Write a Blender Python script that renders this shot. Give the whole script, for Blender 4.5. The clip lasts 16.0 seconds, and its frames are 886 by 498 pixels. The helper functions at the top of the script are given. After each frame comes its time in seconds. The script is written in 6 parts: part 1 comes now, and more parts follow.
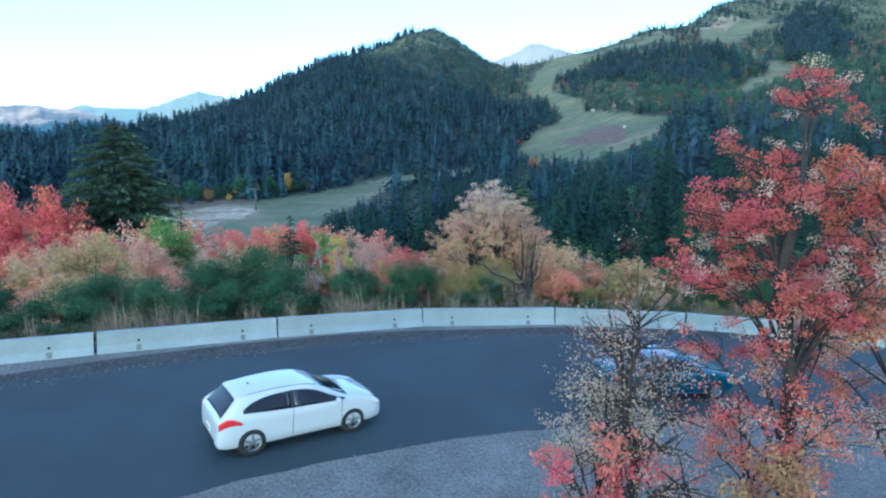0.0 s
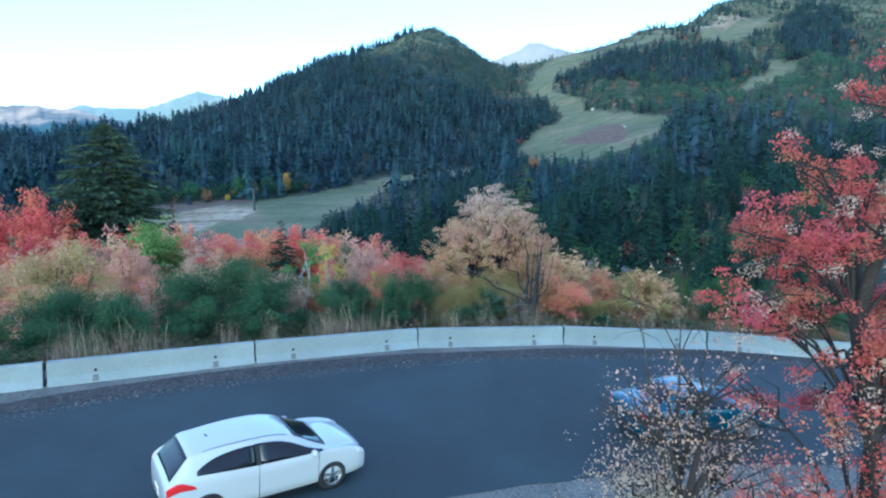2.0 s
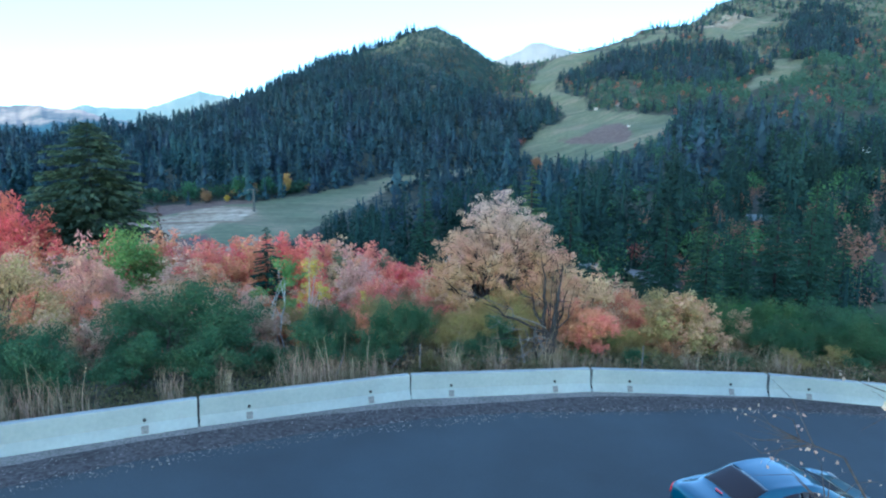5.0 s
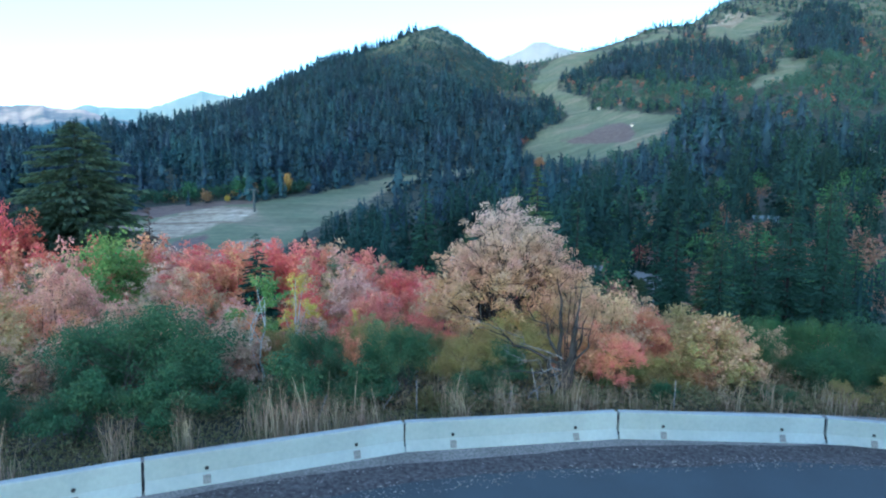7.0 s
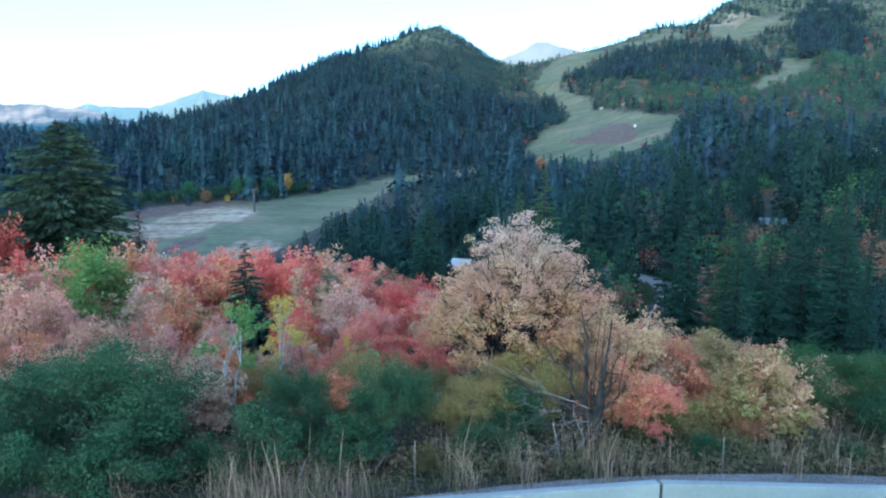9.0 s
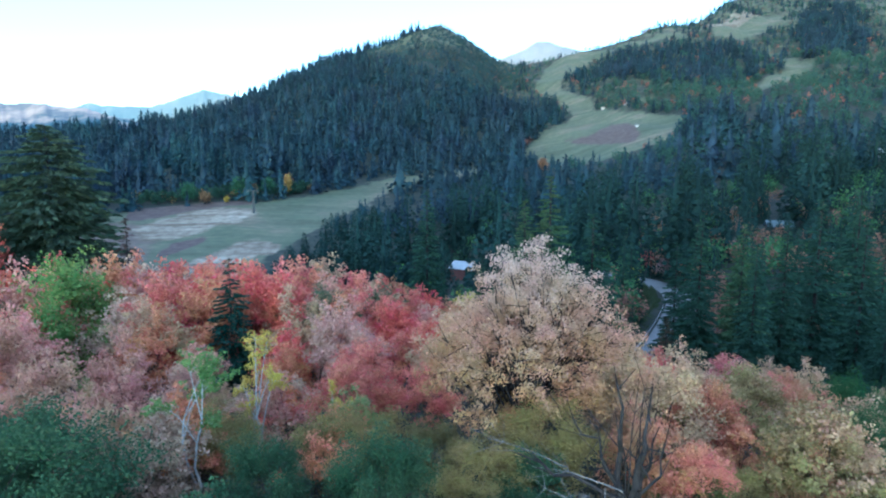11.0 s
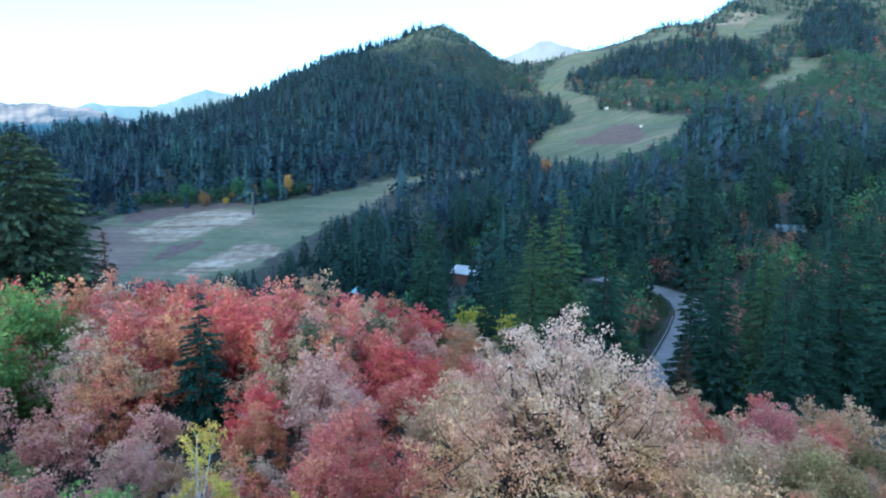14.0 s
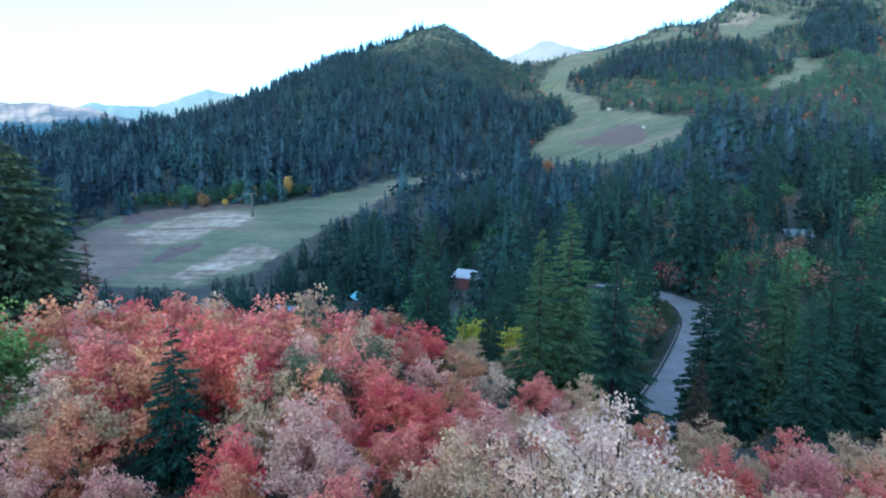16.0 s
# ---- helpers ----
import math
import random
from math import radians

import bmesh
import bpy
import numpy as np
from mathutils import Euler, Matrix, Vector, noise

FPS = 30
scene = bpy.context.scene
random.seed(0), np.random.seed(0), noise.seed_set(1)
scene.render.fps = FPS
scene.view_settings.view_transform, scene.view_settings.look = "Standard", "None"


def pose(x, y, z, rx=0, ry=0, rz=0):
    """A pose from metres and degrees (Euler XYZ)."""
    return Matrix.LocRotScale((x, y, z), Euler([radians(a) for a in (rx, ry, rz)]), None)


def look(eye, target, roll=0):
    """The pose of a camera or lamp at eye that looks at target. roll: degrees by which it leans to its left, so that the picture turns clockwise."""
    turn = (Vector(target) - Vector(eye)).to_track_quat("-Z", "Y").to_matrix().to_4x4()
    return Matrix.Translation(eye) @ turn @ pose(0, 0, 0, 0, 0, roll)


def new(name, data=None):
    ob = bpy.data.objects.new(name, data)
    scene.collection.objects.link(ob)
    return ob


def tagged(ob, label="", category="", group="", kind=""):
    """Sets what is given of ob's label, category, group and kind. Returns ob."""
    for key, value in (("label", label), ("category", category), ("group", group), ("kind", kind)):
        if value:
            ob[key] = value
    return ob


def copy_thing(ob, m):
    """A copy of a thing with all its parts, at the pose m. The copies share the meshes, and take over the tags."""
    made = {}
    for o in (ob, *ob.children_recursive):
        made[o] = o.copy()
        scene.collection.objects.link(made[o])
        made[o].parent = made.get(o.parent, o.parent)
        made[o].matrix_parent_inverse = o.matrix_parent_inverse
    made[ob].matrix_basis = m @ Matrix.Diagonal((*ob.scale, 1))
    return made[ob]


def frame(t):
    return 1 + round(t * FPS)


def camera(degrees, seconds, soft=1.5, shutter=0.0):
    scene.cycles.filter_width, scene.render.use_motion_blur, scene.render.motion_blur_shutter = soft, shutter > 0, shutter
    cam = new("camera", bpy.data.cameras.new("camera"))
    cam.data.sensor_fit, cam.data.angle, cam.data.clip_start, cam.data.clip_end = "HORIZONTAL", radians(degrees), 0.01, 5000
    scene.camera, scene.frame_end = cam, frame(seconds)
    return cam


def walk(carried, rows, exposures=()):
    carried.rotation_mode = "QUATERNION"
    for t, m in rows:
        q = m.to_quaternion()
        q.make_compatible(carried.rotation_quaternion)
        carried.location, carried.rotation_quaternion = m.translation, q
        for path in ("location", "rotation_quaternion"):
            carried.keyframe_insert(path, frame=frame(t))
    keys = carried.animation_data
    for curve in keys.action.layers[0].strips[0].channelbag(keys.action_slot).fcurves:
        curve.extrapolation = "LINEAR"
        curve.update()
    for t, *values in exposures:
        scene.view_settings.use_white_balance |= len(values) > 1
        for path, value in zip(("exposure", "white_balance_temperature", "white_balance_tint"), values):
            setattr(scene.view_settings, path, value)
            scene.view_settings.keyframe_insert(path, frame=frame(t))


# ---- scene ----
cam = camera(72.0, 16.0, soft=2.15)
PATH = [
    (0.0, (-0.019, -0.533, 6.709), (0.70, 98.52, -7.02), -0.00),
    (0.5, (0.000, 0.000, 6.747), (0.73, 99.05, -6.98), -0.02),
    (1.0, (0.023, 0.627, 6.793), (0.76, 99.67, -6.96), -0.07),
    (1.5, (0.062, 1.289, 6.846), (0.80, 100.33, -6.93), -0.09),
    (2.0, (0.100, 1.995, 6.910), (0.84, 101.04, -6.89), -0.09),
    (2.5, (0.124, 2.782, 6.946), (0.84, 101.82, -6.86), -0.09),
    (3.0, (0.136, 3.629, 6.951), (0.80, 102.67, -6.85), -0.08),
    (3.5, (0.152, 4.475, 6.943), (0.75, 103.52, -6.85), -0.06),
    (4.0, (0.172, 5.280, 6.960), (0.72, 104.32, -6.83), -0.05),
    (6.5, (0.287, 9.204, 7.161), (0.44, 108.24, -6.68), -0.11),
    (7.0, (0.283, 9.973, 7.218), (0.38, 109.01, -6.64), -0.09),
    (7.5, (0.268, 10.746, 7.292), (0.31, 109.78, -6.58), -0.07),
    (8.0, (0.254, 11.527, 7.388), (0.23, 110.56, -6.51), -0.05),
    (8.5, (0.233, 12.324, 7.495), (0.16, 111.35, -6.42), -0.02),
    (9.0, (0.212, 13.177, 7.586), (0.11, 112.20, -6.32), 0.04),
    (11.5, (0.223, 17.307, 8.337), (-0.08, 116.33, -5.63), 0.06),
    (12.0, (0.211, 18.120, 8.533), (-0.16, 117.14, -5.44), 0.06),
    (12.5, (0.224, 19.014, 8.726), (-0.21, 118.03, -5.26), 0.06),
    (13.0, (0.242, 19.898, 8.921), (-0.24, 118.91, -5.10), 0.07),
    (13.5, (0.267, 20.823, 9.109), (-0.28, 119.83, -4.94), 0.08),
    (14.0, (0.285, 21.765, 9.299), (-0.31, 120.77, -4.77), 0.08),
    (14.5, (0.291, 22.721, 9.505), (-0.35, 121.72, -4.58), 0.08),
    (15.0, (0.274, 23.598, 9.728), (-0.41, 122.60, -4.38), 0.09),
    (15.5, (0.253, 24.503, 9.958), (-0.48, 123.50, -4.16), 0.11),
    (16.0, (0.225, 25.452, 10.191), (-0.53, 124.45, -3.90), 0.14),
]
walk(cam, [(t, look(eye, target, roll)) for t, eye, target, roll in PATH],
     exposures=((0.0, 1.80, 4190, -12), (6.0, 1.86, 4210, -12), (16.0, 1.92, 4240, -11)))

# ---- light ----
world = bpy.data.worlds.new("dusk_sky")
scene.world = world
world.use_nodes = True
wn = world.node_tree.nodes
sky = wn.new("ShaderNodeTexSky")
sky.sky_type = 'NISHITA'
sky.sun_disc = False
sky.sun_elevation = radians(9.0)
sky.sun_rotation = radians(200.0)
sky.altitude = 1800
sky.air_density = 1.0
sky.dust_density = 3.0
sky.ozone_density = 1.0
# A flat warm tone, added to whiten the whole dusk sky.
sky_lift = wn.new("ShaderNodeMix")
sky_lift.data_type, sky_lift.blend_type = 'RGBA', 'ADD'
sky_lift.inputs[0].default_value = 1.0
sky_lift.inputs[7].default_value = (0.92, 0.42, 0.34, 1)
world.node_tree.links.new(sky.outputs["Color"], sky_lift.inputs[6])
world.node_tree.links.new(sky_lift.outputs[2], wn["Background"].inputs["Color"])
wn["Background"].inputs["Strength"].default_value = 0.15
sun = new("sun", bpy.data.lights.new("sun", 'SUN'))
sun.data.energy = 0.2
sun.data.angle = radians(40)
sun.data.color = (1.0, 0.93, 0.84)
sun.matrix_world = look((-40, -70, 170), (0, 30, 0))

# ---- material helpers ----


def material(name):
    m = bpy.data.materials.new(name)
    m.use_nodes = True
    return m, m.node_tree.nodes, m.node_tree.links, m.node_tree.nodes["Principled BSDF"]


def ramp(nodes, links, fac, stops):
    r = nodes.new("ShaderNodeValToRGB")
    e = r.color_ramp.elements
    while len(e) < len(stops):
        e.new(0.5)
    for k, (p, c) in zip(e, stops):
        k.position, k.color = p, (*c, 1)
    links.new(fac, r.inputs["Fac"])
    return r.outputs["Color"]


def noise_tex(nodes, links, scale, detail=4.0, rough=0.55, coords="Object"):
    tc = nodes.new("ShaderNodeTexCoord")
    n = nodes.new("ShaderNodeTexNoise")
    n.inputs["Scale"].default_value, n.inputs["Detail"].default_value, n.inputs["Roughness"].default_value = scale, detail, rough
    links.new(tc.outputs[coords], n.inputs["Vector"])
    return n


def mixed(nodes, links, fac, a, b, mode='MIX'):
    m = nodes.new("ShaderNodeMix")
    m.data_type, m.blend_type = 'RGBA', mode
    for socket, v in ((m.inputs[0], fac), (m.inputs[6], a), (m.inputs[7], b)):
        if isinstance(v, bpy.types.NodeSocket):
            links.new(v, socket)
        else:
            socket.default_value = v if isinstance(v, (int, float)) else (*v, 1)
    return m.outputs[2]


def bumped(nodes, links, bsdf, height, strength, distance):
    b = nodes.new("ShaderNodeBump")
    b.inputs["Strength"].default_value, b.inputs["Distance"].default_value = strength, distance
    links.new(height, b.inputs["Height"])
    links.new(b.outputs["Normal"], bsdf.inputs["Normal"])


def grainy(name, dark, light, scale, rough=0.85, bump=0.3, distance=0.01, big=None, metal=0.0):
    """A surface with grain at one scale and blotches at another."""
    m, n, l, b = material(name)
    fine, wide = noise_tex(n, l, scale), noise_tex(n, l, big or scale / 12, 3)
    base = ramp(n, l, fine.outputs["Fac"], ((0.3, dark), (0.7, light)))
    shade = ramp(n, l, wide.outputs["Fac"], ((0.3, (0.72, 0.72, 0.72)), (0.7, (1.1, 1.1, 1.1))))
    l.new(mixed(n, l, 1.0, base, shade, 'MULTIPLY'), b.inputs["Base Color"])
    b.inputs["Roughness"].default_value, b.inputs["Metallic"].default_value = rough, metal
    bumped(n, l, b, fine.outputs["Fac"], bump, distance)
    return m


def plain(name, colour, rough=0.5, metal=0.0, coat=0.0):
    m, n, l, b = material(name)
    b.inputs["Base Color"].default_value = (*colour, 1)
    b.inputs["Roughness"].default_value, b.inputs["Metallic"].default_value = rough, metal
    b.inputs["Coat Weight"].default_value = coat
    return m


def foliage(name, through_light=0.32, spread=0.18, own_colour=None, patch=0.9, by_height=None, patch_value=None, faded=None):
    """Leaves: the tree's own colour, varied leaf by leaf; a share of the light comes through."""
    m, n, l, b = material(name)
    geo, info = n.new("ShaderNodeNewGeometry"), n.new("ShaderNodeObjectInfo")
    base = info.outputs["Color"]
    if own_colour:
        c = n.new("ShaderNodeRGB")
        c.outputs[0].default_value = (*own_colour, 1)
        base = c.outputs[0]
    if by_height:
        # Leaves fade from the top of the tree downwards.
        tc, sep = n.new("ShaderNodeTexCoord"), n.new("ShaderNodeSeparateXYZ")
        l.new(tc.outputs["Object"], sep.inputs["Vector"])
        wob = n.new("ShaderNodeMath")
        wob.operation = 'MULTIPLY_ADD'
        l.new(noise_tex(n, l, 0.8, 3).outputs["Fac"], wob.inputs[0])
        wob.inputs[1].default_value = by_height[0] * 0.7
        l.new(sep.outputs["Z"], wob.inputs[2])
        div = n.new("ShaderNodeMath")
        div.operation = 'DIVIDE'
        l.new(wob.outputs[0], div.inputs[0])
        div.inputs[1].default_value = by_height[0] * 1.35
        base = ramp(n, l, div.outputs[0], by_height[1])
    if faded:
        # The upper, outer leaves have faded and dried.
        tc, sep, wob, up = n.new("ShaderNodeTexCoord"), n.new("ShaderNodeSeparateXYZ"), n.new("ShaderNodeMath"), n.new("ShaderNodeMapRange")
        l.new(tc.outputs["Object"], sep.inputs["Vector"])
        wob.operation = 'MULTIPLY_ADD'
        l.new(noise_tex(n, l, 0.55, 3).outputs["Fac"], wob.inputs[0])
        wob.inputs[1].default_value = 5.0
        l.new(sep.outputs["Z"], wob.inputs[2])
        l.new(wob.outputs[0], up.inputs["Value"])
        up.inputs["From Min"].default_value, up.inputs["From Max"].default_value = 4.6, 9.0
        up.inputs["To Max"].default_value = 0.27
        base = mixed(n, l, up.outputs["Result"], base, faded)
    hsv = n.new("ShaderNodeHueSaturation")
    value, hue = n.new("ShaderNodeMapRange"), n.new("ShaderNodeMapRange")
    l.new(geo.outputs["Random Per Island"], value.inputs["Value"])
    value.inputs["To Min"].default_value, value.inputs["To Max"].default_value = 1 - spread, 1 + spread
    wide = noise_tex(n, l, patch, 2)
    l.new(wide.outputs["Fac"], hue.inputs["Value"])
    hue.inputs["From Min"].default_value, hue.inputs["From Max"].default_value = 0.3, 0.7
    hue.inputs["To Min"].default_value, hue.inputs["To Max"].default_value = 0.475, 0.535
    l.new(base, hsv.inputs["Color"])
    if patch_value:
        # Whole stands differ in brightness.
        stand, both = n.new("ShaderNodeMapRange"), n.new("ShaderNodeMath")
        l.new(noise_tex(n, l, patch_value, 3).outputs["Fac"], stand.inputs["Value"])
        stand.inputs["From Min"].default_value, stand.inputs["From Max"].default_value = 0.35, 0.65
        stand.inputs["To Min"].default_value, stand.inputs["To Max"].default_value = 0.66, 1.36
        both.operation = 'MULTIPLY'
        l.new(value.outputs["Result"], both.inputs[0])
        l.new(stand.outputs["Result"], both.inputs[1])
        l.new(both.outputs[0], hsv.inputs["Value"])
    else:
        l.new(value.outputs["Result"], hsv.inputs["Value"])
    l.new(hue.outputs["Result"], hsv.inputs["Hue"])
    l.new(hsv.outputs["Color"], b.inputs["Base Color"])
    b.inputs["Roughness"].default_value = 0.75
    b.inputs["Specular IOR Level"].default_value = 0.06
    if through_light:
        tr, mx = n.new("ShaderNodeBsdfTranslucent"), n.new("ShaderNodeMixShader")
        l.new(hsv.outputs["Color"], tr.inputs["Color"])
        mx.inputs["Fac"].default_value = through_light
        l.new(b.outputs["BSDF"], mx.inputs[1])
        l.new(tr.outputs["BSDF"], mx.inputs[2])
        l.new(mx.outputs["Shader"], n["Material Output"].inputs["Surface"])
    return m


ASPHALT = grainy("asphalt", (0.023, 0.036, 0.044), (0.037, 0.054, 0.064), 40, 0.8, 0.35, 0.006, 0.35)
GRAVEL = grainy("roadside_gravel", (0.085, 0.09, 0.085), (0.235, 0.24, 0.225), 14, 0.95, 0.6, 0.03, 0.8)
GRIT = grainy("fresh_asphalt_edge", (0.012, 0.013, 0.016), (0.085, 0.085, 0.085), 9, 0.95, 0.6, 0.03, 1.4)
STONE = grainy("loose_stone", (0.10, 0.105, 0.10), (0.30, 0.30, 0.285), 8, 0.9)
CONCRETE = grainy("precast_concrete", (0.27, 0.312, 0.305), (0.31, 0.352, 0.345), 9, 0.85, 0.1, 0.004, 0.35)
SOCKET = grainy("weathered_steel", (0.10, 0.10, 0.10), (0.22, 0.22, 0.21), 25, 0.7, 0.3, 0.004)
BLACK = plain("black_rubber", (0.012, 0.012, 0.013), 0.7)
DARKBARK = grainy("dark_wet_bark", (0.012, 0.010, 0.010), (0.045, 0.038, 0.034), 22, 0.9, 0.8, 0.02)
BARK = grainy("grey_brown_bark", (0.035, 0.028, 0.024), (0.10, 0.085, 0.072), 22, 0.95, 0.8, 0.02)
DEADWOOD = grainy("weathered_dead_wood", (0.13, 0.125, 0.12), (0.32, 0.31, 0.30), 18, 0.95, 0.7, 0.02)
PALEBARK = grainy("pale_aspen_bark", (0.34, 0.34, 0.31), (0.60, 0.60, 0.55), 14, 0.9, 0.4, 0.01)
LEAF = foliage("autumn_leaves")
BUSH_LEAF = foliage("scrub_leaves", 0.38, 0.12)
MAPLE_LEAF = foliage("maple_leaves", 0.24, 0.18, faded=(0.62, 0.395, 0.26))
NEEDLE = foliage("fir_needles", 0.16, 0.2)
FARNEEDLE = foliage("far_fir_needles", 0.05, 0.08, patch=0.02, patch_value=0.06)
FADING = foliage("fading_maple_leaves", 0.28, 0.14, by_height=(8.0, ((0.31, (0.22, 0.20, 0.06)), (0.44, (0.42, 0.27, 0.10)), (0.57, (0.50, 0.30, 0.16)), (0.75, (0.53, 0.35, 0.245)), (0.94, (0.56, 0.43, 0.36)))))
DRY_LEAF = foliage("dried_leaves", 0.25, 0.25, (0.47, 0.36, 0.29))
DRYGRASS = foliage("dry_grass", 0.3, 0.3, (0.36, 0.29, 0.195))


def land_material():
    m, n, l, b = material("hillside_soil_and_grass")
    def mask(name):
        a = n.new("ShaderNodeAttribute")
        a.attribute_name = name
        return a.outputs["Fac"]
    wide, mid, fine, ragged = noise_tex(n, l, 0.03, 5), noise_tex(n, l, 0.25, 5), noise_tex(n, l, 3.0, 4), noise_tex(n, l, 0.07, 7, 0.65)
    soil = ramp(n, l, mid.outputs["Fac"], ((0.3, (0.016, 0.026, 0.020)), (0.55, (0.030, 0.040, 0.029)), (0.75, (0.065, 0.062, 0.043))))
    grass = ramp(n, l, wide.outputs["Fac"], ((0.3, (0.085, 0.115, 0.065)), (0.55, (0.125, 0.145, 0.088)), (0.72, (0.19, 0.175, 0.125))))
    grass = mixed(n, l, 0.5, grass, ramp(n, l, mid.outputs["Fac"], ((0.3, (0.6, 0.6, 0.6)), (0.7, (1.3, 1.25, 1.2)))), 'MULTIPLY')
    dirt = ramp(n, l, wide.outputs["Fac"], ((0.3, (0.17, 0.15, 0.105)), (0.48, (0.26, 0.24, 0.175)), (0.66, (0.36, 0.34, 0.26))))
    dirt = mixed(n, l, 0.8, dirt, ramp(n, l, mid.outputs["Fac"], ((0.35, (0.55, 0.5, 0.46)), (0.6, (1.15, 1.15, 1.15)))), 'MULTIPLY')
    dug = ramp(n, l, mid.outputs["Fac"], ((0.3, (0.075, 0.056, 0.048)), (0.7, (0.13, 0.105, 0.09))))
    # Wheel and blade streaks run along the slope.
    tc, turn = n.new("ShaderNodeTexCoord"), n.new("ShaderNodeMapping")
    l.new(tc.outputs["Object"], turn.inputs["Vector"])
    turn.inputs["Rotation"].default_value = (0, 0, radians(-41))
    turn.inputs["Scale"].default_value = (0.014, 0.2, 0.02)
    streak = n.new("ShaderNodeTexNoise")
    streak.inputs["Scale"].default_value, streak.inputs["Detail"].default_value = 1.0, 4
    l.new(turn.outputs["Vector"], streak.inputs["Vector"])
    dirt = mixed(n, l, 0.9, dirt, ramp(n, l, streak.outputs["Fac"], ((0.36, (0.5, 0.44, 0.4)), (0.52, (0.95, 0.95, 0.95)), (0.66, (1.12, 1.12, 1.12)))), 'MULTIPLY')
    grass = mixed(n, l, 0.7, grass, ramp(n, l, streak.outputs["Fac"], ((0.36, (0.72, 0.70, 0.62)), (0.52, (1, 1, 1)), (0.66, (1.3, 1.2, 1.15)))), 'MULTIPLY')
    def edge(name, low=1.02):
        add = n.new("ShaderNodeMath")
        add.operation = 'MULTIPLY_ADD'
        l.new(ragged.outputs["Fac"], add.inputs[0])
        add.inputs[1].default_value = 1.3
        l.new(mask(name), add.inputs[2])
        r = n.new("ShaderNodeMapRange")
        l.new(add.outputs[0], r.inputs["Value"])
        r.inputs["From Min"].default_value, r.inputs["From Max"].default_value = low, low + 0.28
        return r.outputs["Result"]
    c = mixed(n, l, edge("meadow"), soil, grass)
    earth = mixed(n, l, 0.75, dirt, (0.115, 0.095, 0.078))
    c = mixed(n, l, edge("earth", 0.9), c, earth)
    c = mixed(n, l, edge("dirt", 0.9), c, dirt)
    c = mixed(n, l, edge("dug"), c, dug)
    l.new(c, b.inputs["Base Color"])
    b.inputs["Roughness"].default_value = 0.95
    bumped(n, l, b, fine.outputs["Fac"], 0.5, 0.15)
    return m


LAND = land_material()

# ---- mesh helpers ----


def mesh_from(name, verts, faces, mats, smooth=False, face_mats=None):
    me = bpy.data.meshes.new(name)
    me.from_pydata([tuple(v) for v in verts], [], [tuple(f) for f in faces])
    for m in (mats if isinstance(mats, (list, tuple)) else [mats]):
        me.materials.append(m)
    if face_mats is not None:
        me.polygons.foreach_set("material_index", np.asarray(face_mats, np.int32))
    me.polygons.foreach_set("use_smooth", [smooth] * len(me.polygons))
    me.update()
    return me


def quick_mesh(name, verts, faces, m):
    """A mesh out of arrays: verts (n, 3), faces (k, 3 or 4)."""
    verts, faces = np.asarray(verts, np.float32), np.asarray(faces, np.int32)
    me = bpy.data.meshes.new(name)
    me.vertices.add(len(verts))
    me.vertices.foreach_set("co", verts.ravel())
    me.loops.add(faces.size)
    me.loops.foreach_set("vertex_index", faces.ravel())
    me.polygons.add(len(faces))
    me.polygons.foreach_set("loop_start", np.arange(len(faces), dtype=np.int32) * faces.shape[1])
    me.materials.append(m)
    me.update(calc_edges=True)
    return me


def part(name, bm, m, parent, label="", smooth=False, at=None):
    """Links a bmesh (or a mesh) as one object under a thing or a part."""
    if isinstance(bm, bpy.types.Mesh):
        me = bm
    else:
        me = bpy.data.meshes.new(name)
        bm.to_mesh(me)
        bm.free()
        me.materials.append(m)
        if smooth:
            me.polygons.foreach_set("use_smooth", [True] * len(me.polygons))
    ob = new(name, me)
    ob.parent = parent
    if at is not None:
        ob.matrix_basis = at
    return tagged(ob, label)


def thing(name, m, label, category, group="", kind=""):
    ob = new(name)
    ob.empty_display_size = 0.2
    ob.matrix_basis = m
    return tagged(ob, label, category, group, kind)


def box(bm, x0, x1, y0, y1, z0, z1, bevel=0.0):
    r = bmesh.ops.create_cube(bm, size=1, matrix=Matrix.LocRotScale(((x0 + x1) / 2, (y0 + y1) / 2, (z0 + z1) / 2), None, (x1 - x0, y1 - y0, z1 - z0)))
    if bevel:
        edges = {e for v in r["verts"] for e in v.link_edges}
        bmesh.ops.bevel(bm, geom=list(edges), offset=bevel, segments=2, affect='EDGES')
    return bm


def cylinder(bm, radius, depth, m, sides=16, top=None):
    bmesh.ops.create_cone(bm, cap_ends=True, segments=sides, radius1=radius, radius2=radius if top is None else top, depth=depth, matrix=m)
    return bm


def cards(rng, centres, size, aim=None, slim=0.62):
    """Kite-shaped leaves at the given places, turned at random, or along aim; verts and quads."""
    k = len(centres)
    d = rng.normal(size=(k, 3)) if aim is None else aim + rng.normal(size=(k, 3)) * 0.18
    d /= np.linalg.norm(d, axis=1)[:, None] + 1e-9
    side = np.cross(d, rng.normal(size=(k, 3)))
    side /= np.linalg.norm(side, axis=1)[:, None] + 1e-9
    s = (np.ones(k) * size * rng.uniform(0.7, 1.3, k))[:, None]
    fold = np.cross(d, side) * s * 0.12
    v = np.stack([centres - d * s * 0.5, centres + side * s * 0.5 * slim + fold, centres + d * s * 0.5, centres - side * s * 0.5 * slim + fold], 1)
    return v.reshape(-1, 3), np.arange(4 * k).reshape(k, 4)


